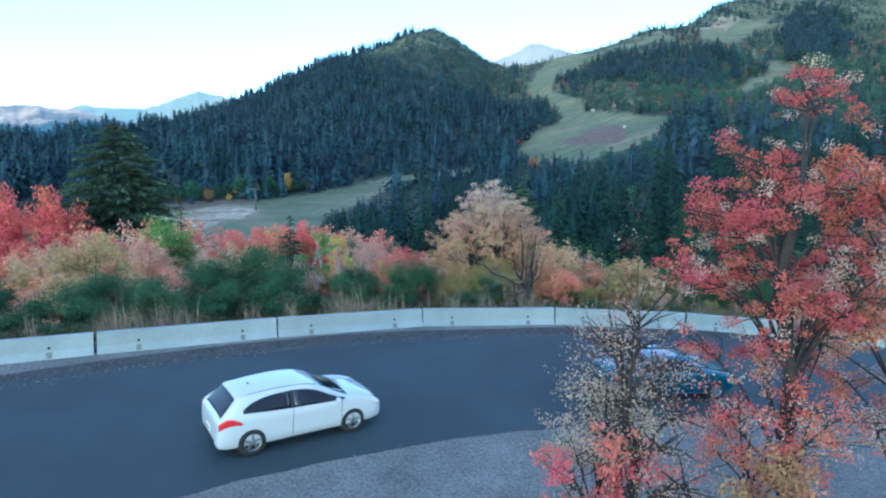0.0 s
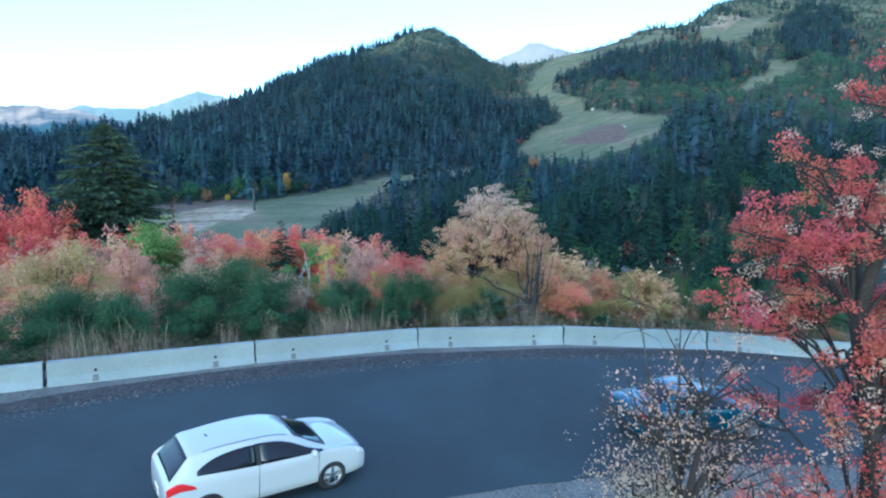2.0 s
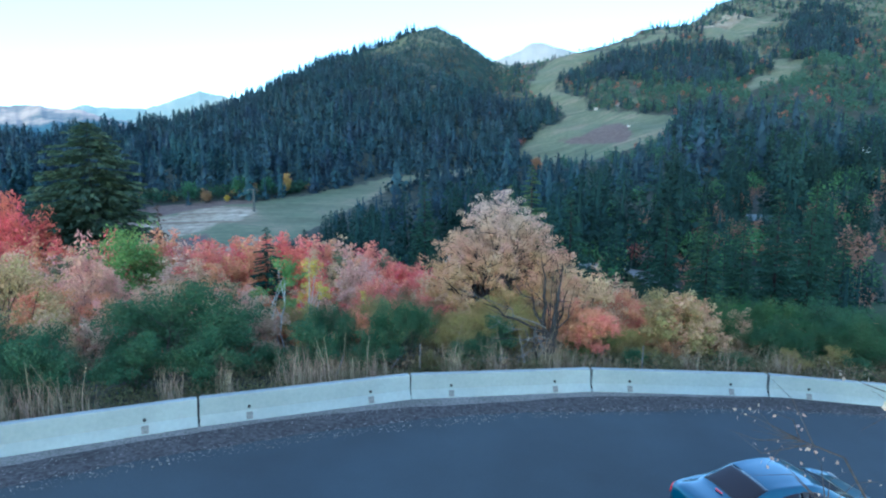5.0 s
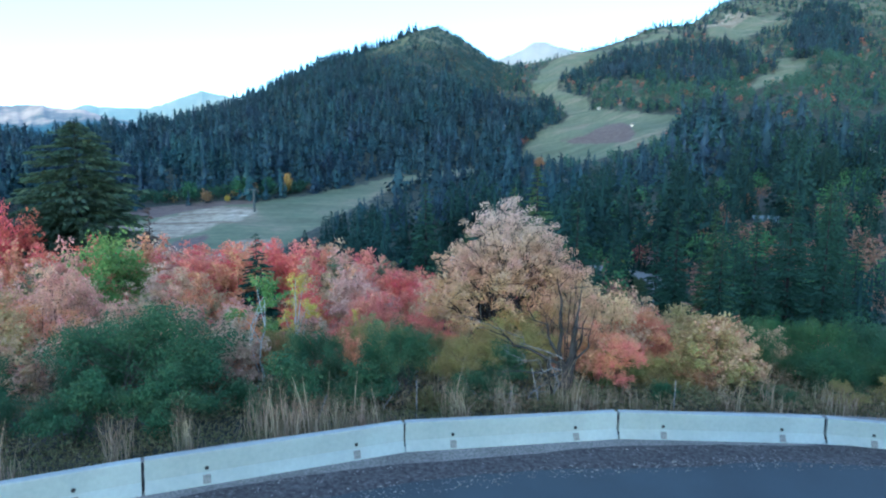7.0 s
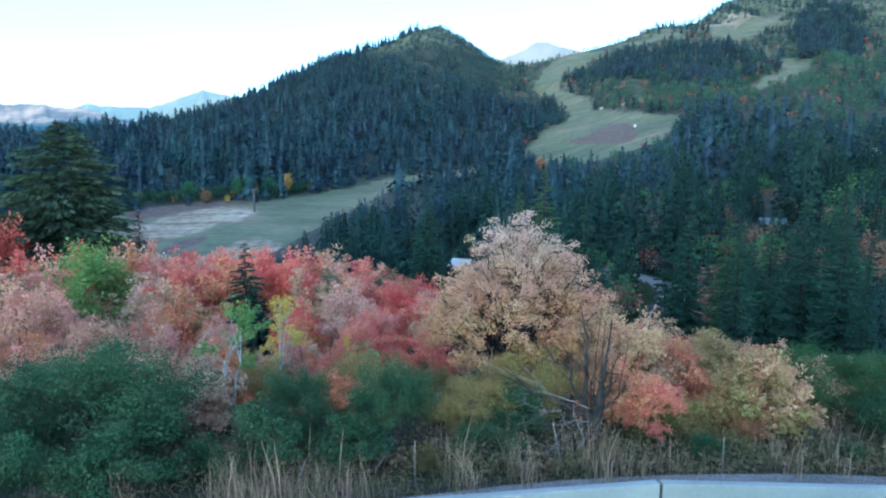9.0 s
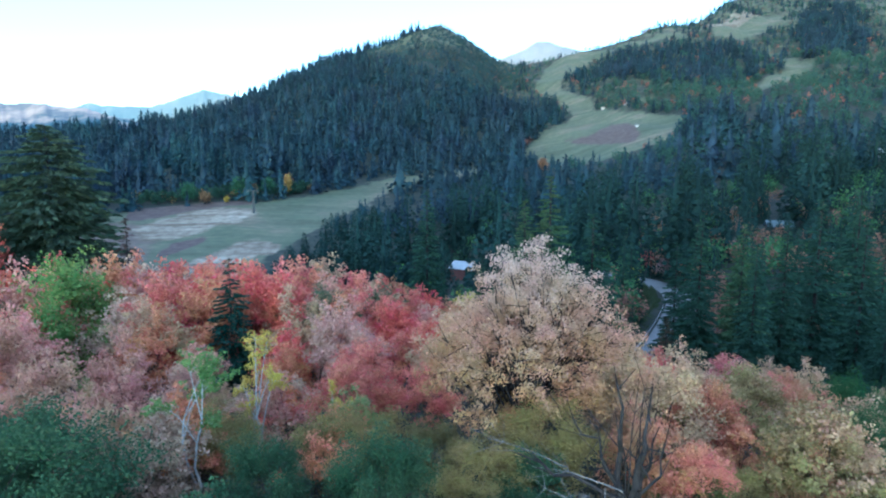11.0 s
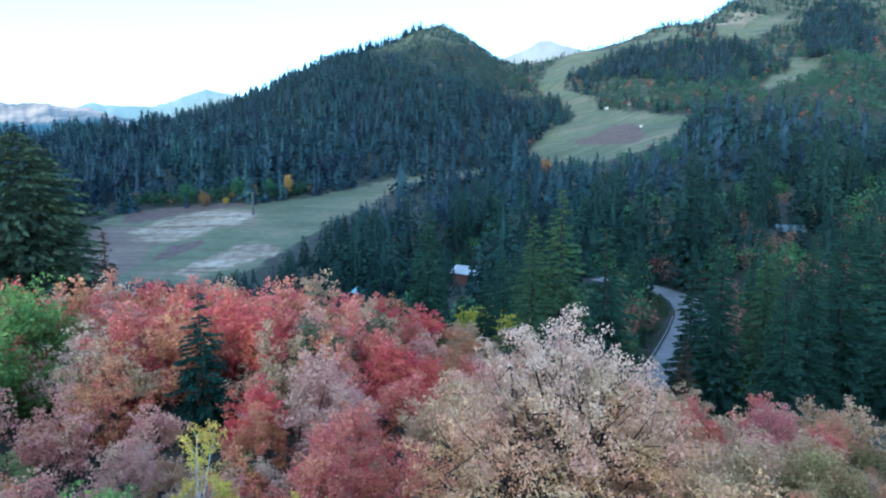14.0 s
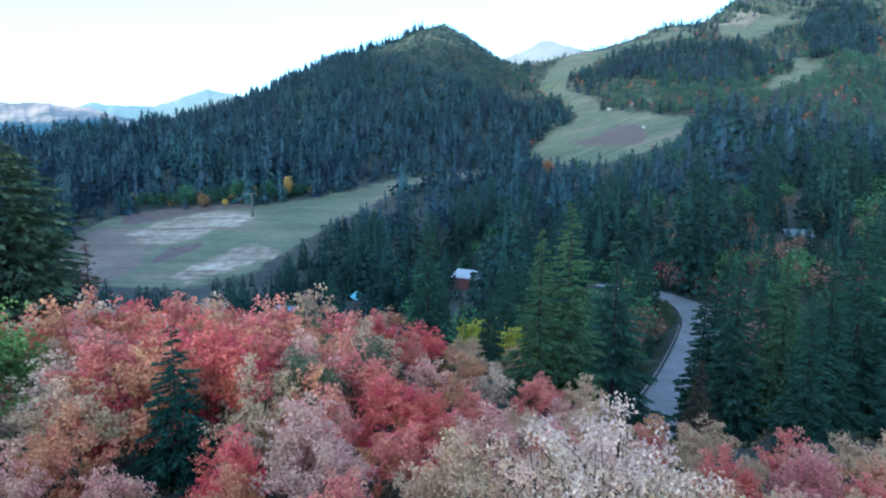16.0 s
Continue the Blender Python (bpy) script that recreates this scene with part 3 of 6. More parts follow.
    if dry:
        # Some sprigs carry dried, bleached leaves.
        faded = (rng.uniform(0, 1, len(ends)) < dry)[pick]
        v, f = cards(rng, c[faded], leaf * 0.8, slim=0.8)
        v2, f2 = cards(rng, c[~faded], leaf, slim=0.8)
        return trunk, quick_mesh("crown", v2, f2, leaf_mat or LEAF), quick_mesh("dry_leaves", v, f, DRY_LEAF)
    v, f = cards(rng, c, leaf, slim=0.8)
    return trunk, quick_mesh("crown", v, f, leaf_mat or LEAF)


def conifer_meshes(seed, height, width, whorls=30, bare=0.05, spray=9, blunt=0.75, full=1.0, dome=0.0):
    """A spruce or fir: a straight trunk and whorls of drooping boughs with sprays of needles."""
    rng = np.random.default_rng(seed)
    v, f = tubes([(np.zeros(3), np.array([0, 0, height * 0.5]), 0.013 * height, 0.007 * height),
                  (np.array([0, 0, height * 0.5]), np.array([0, 0, height * 0.99]), 0.007 * height, 0.0015 * height)], 7)
    at, aim, size = [], [], []
    for w in range(whorls):
        t = bare + (1 - bare) * (w + rng.uniform(-.3, .3)) / whorls
        z = height * min(max(t, 0.02), 0.985)
        reach = width / 2 * (1 - t) ** blunt * rng.uniform(0.8, 1.12) + 0.05
        if dome:
            reach = width / 2 * (1 - t ** dome) ** 0.75 * (0.72 + 0.28 * min(1, t / 0.3)) * rng.uniform(0.85, 1.1) + 0.05
        count = int(9 - 4 * t) + (4 if dome else 0)
        for b in range(count):
            th = 2 * np.pi * (b + rng.uniform(-.35, .35)) / count + w * 1.1
            long = reach * rng.uniform(0.62, 1.15)
            out = np.array([np.cos(th), np.sin(th), 0])
            z = min(max(height * t + rng.normal() * 0.5 * height / whorls, 0.02 * height), 0.985 * height)
            tip = np.array([0, 0, z]) + out * long + np.array([0, 0, long * (0.30 * t - 0.28)])
            k = spray + int(1.6 * spray * (1 - t))
            fr = rng.uniform(0.15, 1.0, k) ** 0.8
            side = np.array([-out[1], out[0], 0])
            p = np.array([0, 0, z]) + (tip - np.array([0, 0, z])) * fr[:, None]
            swing = rng.uniform(-0.9, 0.9, k)
            p = p + side * (swing * long * 0.20)[:, None] + np.array([0, 0, -1]) * (fr * long * 0.04)[:, None]
            at.append(p)
            aim.append(out + side * swing[:, None] * 0.8 + np.array([0, 0, -0.28]))
            size.append(np.full(k, (0.15 * long + 0.018 * height) * np.sqrt(9 / spray) * full))
    v2, f2 = cards(rng, np.concatenate(at), np.concatenate(size), np.concatenate(aim), 0.34)
    return quick_mesh("trunk", v, f, DARKBARK), quick_mesh("crown", v2, f2, NEEDLE)


def plant(name, meshes, x, y, colour, label, category, group, scale=1.0, turn=None, lift=0.0, squash=1.0):
    t = thing(name, pose(x, y, gz(x, y) - 0.1 + lift, 0, 0, RNG.uniform(0, 360) if turn is None else turn), label, category, group)
    wide = RNG.uniform(0.85, 1.18)
    for me in meshes:
        ob = part(me.name.split(".")[0], me, None, t, at=Matrix.Diagonal((scale * wide, scale / wide, scale * squash, 1)))
        ob.color = (*colour, 1)
    return t

PALE, TAN, PINK, RED, ORANGE = (0.60, 0.455, 0.33), (0.54, 0.38, 0.225), (0.62, 0.34, 0.265), (0.62, 0.105, 0.105), (0.66, 0.28, 0.15)
YELLOW, LIME, GREEN, OLIVE, MAUVE = (0.60, 0.48, 0.11), (0.20, 0.29, 0.095), (0.078, 0.135, 0.068), (0.31, 0.26, 0.105), (0.48, 0.25, 0.205)
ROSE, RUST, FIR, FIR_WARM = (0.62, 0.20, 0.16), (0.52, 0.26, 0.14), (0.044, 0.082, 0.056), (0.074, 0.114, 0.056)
# The far firs' bluer tone has distance haze put into it.
HAZED_FIR, FAR_GREEN = (0.032, 0.056, 0.070), (0.070, 0.125, 0.092)

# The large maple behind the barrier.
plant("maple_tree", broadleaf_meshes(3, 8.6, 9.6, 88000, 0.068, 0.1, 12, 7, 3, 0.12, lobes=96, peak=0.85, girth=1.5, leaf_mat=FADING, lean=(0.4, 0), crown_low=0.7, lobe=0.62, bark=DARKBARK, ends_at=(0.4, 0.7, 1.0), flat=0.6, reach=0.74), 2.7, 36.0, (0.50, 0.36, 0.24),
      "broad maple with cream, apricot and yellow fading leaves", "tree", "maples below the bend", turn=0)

BUSH = [broadleaf_meshes(20 + i, 3.2, 4.4, 30000, 0.058, 0.04, 10, 9, 3, 0.36, crown_low=0.0, lobes=26, leaf_mat=BUSH_LEAF, sides=4) for i in range(3)]
LOW_BUSH = [broadleaf_meshes(24 + i, 3.2, 4.4, 10000, 0.10, 0.04, 8, 7, 3, 0.4, crown_low=0.0, lobes=16, leaf_mat=BUSH_LEAF, sides=3) for i in range(3)]
MAPLE = [broadleaf_meshes(30 + i, 6.0, 5.4, 10500, 0.115, 0.06, 9, 8, 3, 0.22, lobes=20, peak=0.35, sides=4, leaf_mat=MAPLE_LEAF, lobe=0.85) for i in range(4)]
MAPLE_MID = [broadleaf_meshes(35 + i, 6.0, 5.4, 7600, 0.135, 0.06, 9, 6, 3, 0.22, lobes=18, peak=0.35, sides=3, leaf_mat=MAPLE_LEAF, lobe=0.85) for i in range(4)]
MAPLE_FAR = [broadleaf_meshes(40 + i, 6.0, 5.6, 4400, 0.18, 0.05, 9, 5, 3, 0.23, lobes=16, peak=0.35, sides=3, leaf_mat=MAPLE_LEAF, lobe=0.85) for i in range(4)]

for x, y, c, s, i, q in ((-9.2, 28.6, GREEN, 1.36, 0, 0.86), (-4.1, 30.2, GREEN, 0.62, 1, 1.3), (-1.3, 29.8, GREEN, 0.66, 2, 1.35), (-6.3, 27.9, GREEN, 0.36, 2, 0.9), (-2.8, 28.6, GREEN, 0.34, 0, 1.0), (-12.0, 25.0, GREEN, 0.6, 1, 0.9), (-14.6, 26.4, GREEN, 1.0, 1, 0.9), (-19.0, 24.0, GREEN, 0.95, 2, 1.0), (-23.5, 22.0, GREEN, 1.1, 0, 1.0),
                         (12.3, 33.8, (0.085, 0.14, 0.06), 0.70, 1, 1.35), (15.6, 34.6, (0.08, 0.135, 0.055), 0.86, 0, 1.25), (14.3, 31.2, (0.06, 0.11, 0.055), 0.60, 2, 1.1), (17.4, 31.6, (0.07, 0.12, 0.055), 0.66, 1, 1.1), (19.6, 33.4, GREEN, 0.8, 2, 1.2), (18.3, 42.5, (0.075, 0.14, 0.05), 1.1, 2, 1.2), (22.0, 41.0, GREEN, 1.2, 1, 1.2), (12.8, 35.2, OLIVE, 0.6, 0, 1.2), (20.5, 35.5, GREEN, 1.0, 2, 1.0), (26, 36, GREEN, 1.2, 0, 1.0),
                         (0.9, 31.4, OLIVE, 0.62, 0, 1.1), (2.4, 31.0, GREEN, 0.55, 1, 1.0), (3.0, 32.6, OLIVE, 0.7, 2, 1.3), (-6.6, 34.2, OLIVE, 0.7, 2, 1.2), (0.0, 33.5, (0.24, 0.21, 0.09), 0.56, 1, 1.2),
                         (-12.3, 32.0, GREEN, 1.0, 1, 1.0), (8.0, 31.8, OLIVE, 0.5, 1, 0.9), (-2.6, 34.0, OLIVE, 0.8, 0, 1.1)):
    plant("green_bush", (BUSH if s > 0.55 else LOW_BUSH)[i], x, y, c, "dense leafy scrub bush behind the concrete barriers", "bush", "bushes along the barriers", s, squash=q)

# Scrub right behind the barriers.
for ang, r, c, s, i, q in ((104.5, 46.6, GREEN, 0.42, 0, 0.9), (109, 46.8, GREEN, 0.5, 1, 1.0), (112, 47.2, GREEN, 0.62, 2, 1.0), (115.5, 46.9, GREEN, 0.66, 0, 1.0), (118.5, 47.0, GREEN, 0.6, 1, 1.0), (122, 47.2, GREEN, 0.72, 2, 0.9), (126, 47.0, GREEN, 0.7, 0, 0.9), (130, 47.4, GREEN, 0.8, 1, 0.9),
                           (86, 46.8, OLIVE, 0.36, 1, 1.0), (82.5, 46.6, GREEN, 0.5, 2, 1.0), (79, 46.9, GREEN, 0.6, 0, 1.0), (75, 47.0, GREEN, 0.7, 1, 1.0), (94.5, 47.4, OLIVE, 0.4, 2, 1.1), (91.5, 46.0, GREEN, 0.3, 0, 0.9), (88.5, 46.2, OLIVE, 0.36, 1, 0.9), (85.5, 45.9, GREEN, 0.36, 2, 0.8), (83, 46.2, RUST, 0.3, 0, 0.9), (80, 45.9, GREEN, 0.4, 1, 0.8), (77, 46.0, GREEN, 0.45, 2, 0.8), (100.5, 46.2, (0.18, 0.16, 0.07), 0.26, 1, 1.0), (103.5, 46.4, GREEN, 0.3, 2, 1.0), (106.5, 46.3, (0.18, 0.16, 0.07), 0.28, 0, 1.0), (96.5, 46.0, GREEN, 0.28, 1, 1.0), (98, 47.6, (0.16, 0.17, 0.06), 0.45, 0, 1.1)):
    plant("green_bush", LOW_BUSH[i], BEND[0] + r * math.cos(radians(ang)), BEND[1] + r * math.sin(radians(ang)), c, "low leafy scrub pressed against the concrete barriers", "bush", "bushes along the barriers", s, squash=q)

# Plan place, leaf colour and size of the maple shrubs that stand out on the slope.
NAMED = ((6.5, 31.0, (0.60, 0.23, 0.17), 0.40), (9.7, 31.4, (0.36, 0.19, 0.10), 0.36), (5.6, 33.0, (0.50, 0.27, 0.16), 0.5), (11.5, 33.5, (0.50, 0.30, 0.17), 0.5), (-21, 36, (0.44, 0.33, 0.15), 1.0), (-22, 44, (0.60, 0.35, 0.24), 1.15), (-6, 49, (0.56, 0.345, 0.28), 1.0), (-4.2, 46.5, (0.54, 0.33, 0.27), 0.8),
         (9.0, 36.2, (0.50, 0.19, 0.12), 0.55), (10.0, 37.4, (0.50, 0.19, 0.12), 0.5), (14.3, 38.5, RUST, 0.6), (21.3, 58.5, PINK, 0.8), (22.5, 63, ROSE, 0.8), (7.6, 40, TAN, 0.82), (10.8, 42.5, TAN, 0.8), (7.2, 35.0, TAN, 0.72),
         (12.5, 41, OLIVE, 0.7), (-14.4, 74, ROSE, 1.35), (-2.8, 85.5, RED, 1.1), (-31, 83, ORANGE, 1.3), (-27.3, 76.5, RED, 1.4), (-28.8, 63.5, TAN, 1.3), (-32, 62, PINK, 1.35), (-2.9, 57, RED, 0.95), (-1.5, 60, RED, 0.8),
         (-16.5, 47, PINK, 0.8), (-12, 46, PINK, 0.66), (0.5, 46, TAN, 0.9), (17, 48, TAN, 0.7), (-18.5, 66, RED, 1.3), (-20.5, 61, ROSE, 1.15), (-9, 62, PINK, 1.1), (-11, 41.5, (0.52, 0.33, 0.26), 0.6), (-3.4, 41.5, ROSE, 0.7), (5.5, 39.5, TAN, 0.9),
         (-15.5, 39.5, (0.56, 0.36, 0.24), 0.75), (-18.5, 40.5, ORANGE, 0.65), (-27.5, 47, PINK, 1.2), (-9.3, 52.5, PALE, 0.6), (-13, 66, ORANGE, 1.05), (2.0, 52, PINK, 0.85), (13.6, 53, (0.58, 0.13, 0.12), 0.75), (18.3, 53.5, (0.50, 0.17, 0.17), 0.85), (-1.2, 49.5, ROSE, 0.8))


def maple_for(y, k):
    """Finer crowns nearer the road."""
    return (MAPLE if y < 46 else MAPLE_MID if y < 62 else MAPLE_FAR)[k % 4]


for k, (x, y, c, s) in enumerate(NAMED):
    plant("maple_shrub", maple_for(y, k), x, y, c, "autumn maple shrub in fading colour on the slope", "shrub", "maple shrubs on the slope", s * (1.2 if y > 56 and x < -5 else 1.0), squash=1.0 if y < 60 else 0.95)
LIME_CROWN = broadleaf_meshes(75, 7.8, 7.6, 11000, 0.19, 0.06, 9, 9, 3, 0.3, lobes=20, peak=0.2, crown_low=0.3)
for x, y, c, s, top, label in ((-27.6, 59.5, (0.215, 0.31, 0.09), 1.2, None, "broad light green maple among red ones"), (-49.5, 79, RED, 2.0, 4.2, "tall crimson maple at the top of the slope"), (-56, 80, RED, 2.0, 4.6, "tall crimson maple at the top of the slope"), (-62, 84, ROSE, 2.0, 4.0, "tall crimson maple at the top of the slope")):
    plant("maple_tree", LIME_CROWN if top is None else MAPLE[0], x, y, c, label, "tree", "maples below the bend", s, squash=1.0 if top is None else (top - gz(x, y)) / 6.0 / s)
rng = np.random.default_rng(5)
placed = [(x, y) for x, y, _, _ in NAMED] + [(-26.2, 58.5), (-49.5, 79), (-56, 80), (-62, 84), (2.7, 36), (-13.6, 55), (-6.75, 32.4), (-6.4, 37.2), (-6.8, 39.5), (10.4, 76), (8.5, 74), (-2, 97)]
tries = 0
while len(placed) < 255 and tries < 9000:
    tries += 1
    y = rng.uniform(37, 98)
    x = rng.uniform(-0.85, 0.75) * (y - 8)
    gap = 2.5 if y < 60 else 3.1
    if min((x - a) ** 2 + (y - b) ** 2 for a, b in placed) < gap ** 2 or (x > 12 and y > 66) or (x > 30 and y > 58) or (-3 < x < 9 and y < 41) or (42 < y < 54 and abs(x + (y - 20) * 0.42) < 2.6) or (40 < y < 58 and abs(x + (y - 18) * 0.65) < 2.4) or (42 < y < 55 and abs(x + (y - 12) * 0.318) < 2.0):
        continue
    placed.append((x, y))
    pool = (TAN, TAN, PINK, RUST, OLIVE, TAN, ROSE, GREEN, TAN) if x > 1 + rng.normal() * 3 else (PINK, PALE, ROSE, RED, ORANGE, MAUVE, TAN, RUST, ROSE, ORANGE, RED, TAN, ROSE, GREEN if y > 55 else PINK)
    if x < -14 and y < 56:
        pool = (TAN, PINK, RUST, ORANGE, TAN, ROSE, ORANGE)
    c = np.array(pool[rng.integers(len(pool))]) * rng.uniform(0.82, 1.14)
    size = rng.uniform(0.8, 1.15) * (1.12 if x < -12 else 0.72 if x > 8 else 0.95 if x < -3 else 0.72) * np.interp(y, (38, 50, 65), (0.66, 0.86, 1.3 if x < -5 else 1.02))
    plant("maple_shrub", maple_for(y, int(rng.integers(4))), x, y, tuple(c), "autumn maple shrub in fading colour on the slope", "shrub", "maple shrubs on the slope", size)

# Low regrowth fills the ground between the bushes and the maples.
for k in range(84):
    y = rng.uniform(31.5, 45)
    x = rng.uniform(-0.95 * (y - 10), -2.5) if k % 4 else rng.uniform(6, 0.6 * (y - 8))
    pool = (PINK, ORANGE, PALE, PINK, TAN, ROSE, ORANGE, LIME) if x < 0 else (RUST, OLIVE, OLIVE, TAN)
    plant("maple_shrub", MAPLE_FAR[k % 4], x, y, tuple(np.array(pool[rng.integers(len(pool))]) * rng.uniform(0.85, 1.1)), "low maple regrowth in autumn colour", "shrub", "maple regrowth on the slope", rng.uniform(0.36, 0.55))

# Saplings.
plant("aspen_sapling", broadleaf_meshes(71, 4.8, 2.0, 2200, 0.075, 0.45, 9, 6, 2, 0.26, girth=0.6, bark=PALEBARK), -6.75, 32.4, LIME, "young aspen with pale forked trunk and light green leaves", "tree", "aspen saplings")
plant("aspen_sapling", broadleaf_meshes(72, 5.4, 2.2, 2600, 0.07, 0.2, 9, 6, 2, 0.26, bark=PALEBARK), -6.4, 37.2, YELLOW, "young aspen with yellow leaves", "tree", "aspen saplings")
plant("aspen_sapling", broadleaf_meshes(73, 3.4, 1.1, 1200, 0.075, 0.25, 5, 4, 1, 0.35, bark=PALEBARK), -3.6, 36.5, YELLOW, "thin young aspen with yellow leaves", "tree", "aspen saplings")

# Trees inside the bend, near the start of the flight.
plant("maple_tree", broadleaf_meshes(51, 10.9, 4.5, 34000, 0.050, 0.2, 11, 8, 1, 0.155, bare=0.5, flat=0.75, lobes=34, dry=0.25, lean=(0.3, 1.8), bark=DARKBARK, lobe=0.85, girth=0.9, leader=True, crown_low=1.8), 6.95, 10.5, (0.43, 0.112, 0.105), "sparse maple with orange-red leaves and dark limbs", "tree", "maples inside the bend", turn=0)
plant("maple_tree", broadleaf_meshes(52, 6.3, 2.9, 4200, 0.036, 0.12, 10, 10, 2, 0.26, bare=0.45, lobes=16, bark=DARKBARK, leader=True, girth=1.7), 2.95, 8.3, (0.44, 0.30, 0.235), "nearly bare young maple with dry cream leaves", "tree", "maples inside the bend", turn=40)
plant("maple_tree", broadleaf_meshes(53, 9.8, 5.2, 34000, 0.052, 0.2, 10, 8, 1, 0.165, bare=0.4, flat=0.75, lobes=28, dry=0.3, lean=(0.6, 0), bark=DARKBARK, lobe=0.85, girth=0.8, leader=True), 9.4, 11.0, (0.44, 0.13, 0.09), "sparse maple with orange-red leaves and dark limbs", "tree", "maples inside the bend", turn=90)
plant("bare_tree", broadleaf_meshes(58, 7.3, 2.8, 420, 0.04, 0.12, 10, 10, 2, 0.2, bare=0.85, lobes=18, bark=BARK, leader=True, girth=0.45), 3.8, 11.3, (0.45, 0.36, 0.28), "slim grey tree with bare twigs and few dry leaves", "tree", "maples inside the bend", turn=20)
plant("maple_shrub", broadleaf_meshes(57, 5.2, 3.2, 8000, 0.055, 0.1, 9, 9, 2, 0.2, bare=0.3, lobes=17, bark=DARKBARK, dry=0.3), 6.3, 10.5, (0.54, 0.15, 0.115), "young maple with orange-red leaves and dark stems", "shrub", "maples inside the bend")
plant("maple_shrub", broadleaf_meshes(56, 5.2, 2.7, 7500, 0.036, 0.08, 9, 9, 3, 0.25, bare=0.25, lobes=16, bark=DARKBARK), 2.45, 8.4, (0.45, 0.35, 0.26), "thin shrub with dry cream leaves inside the bend", "shrub", "maples inside the bend")
plant("maple_shrub", broadleaf_meshes(54, 4.4, 2.4, 3400, 0.055, 0.2, 7, 6, 2, 0.22, bare=0.2), 2.35, 7.4, (0.58, 0.15, 0.15), "young maple with pink-red leaves", "shrub", "maples inside the bend")
plant("maple_shrub", broadleaf_meshes(55, 3.2, 3.4, 4200, 0.07, 0.1, 8, 6, 2, 0.25, bare=0.1), 5.7, 8.6, (0.40, 0.24, 0.12), "low shrub with tawny leaves inside the bend", "shrub", "maples inside the bend")

# Conifers that stand out singly.
SPRUCE = [conifer_meshes(60 + i, 20.0, 7.4 + 0.8 * i, 44, spray=26, full=1.15) for i in range(3)]
THIN = [conifer_meshes(57 + i, 20.0, 7.2 + 0.8 * i, 28, spray=9, full=1.15) for i in range(3)]
LIGHT = [conifer_meshes(67 + i, 20.0, 7.2 + 0.8 * i, 34, spray=16, full=1.15) for i in range(3)]
BROAD = conifer_meshes(64, 20.0, 10.8, 70, spray=26, full=1.1, dome=4.4)
for x, y, top, c, i in ((-45.6, 87.4, 12.9, (0.078, 0.108, 0.066), 3), (-2.1, 97, 4.9, FIR, 0), (30.4, 87.5, 1.9, FIR, 0), (35.3, 87.5, 1.5, FIR_WARM, 2), (10.6, 76.3, 7.2, FIR_WARM, 1), (8.0, 75.5, 5.0, FIR_WARM, 0), (17, 85, 3.0, FIR, 2), (30, 74, 0.9, FIR, 0), (35, 100, 0.5, FIR, 1), (32, 99, -2, FIR, 0),
                        (55, 105, 3.5, FIR, 2), (25.5, 84, -9.0, (0.09, 0.075, 0.05), 1), (43, 92, 1.2, FIR, 0), (64, 110, 5.0, FIR, 1), (13.5, 92, -2.0, FIR, 2), (50, 88, 1.5, FIR, 1), (20, 94, -3, FIR, 0), (5, 92, -3, FIR, 2),
                        (-52, 96, 3, FIR, 2), (46, 78, -4, FIR, 0)):
    meshes = BROAD if i == 3 else SPRUCE[i]
    plant("spruce_tree", meshes, x, y, c, "tall dark green spruce on the slope", "tree", "spruces on the slope", (top - gz(x, y)) / 20.0)
SMALL = conifer_meshes(65, 7.8, 4.6, 30, spray=26, full=1.3)
plant("spruce_tree", SMALL, -13.6, 55, (0.036, 0.076, 0.054), "young dark green spruce among maples", "tree", "spruces on the slope", 1.12)
plant("spruce_tree", conifer_meshes(66, 17, 5.5, 24, spray=3), -37.2, 87.6, (0.12, 0.09, 0.075), "dying spruce with sparse brown needles", "tree", "spruces on the slope")


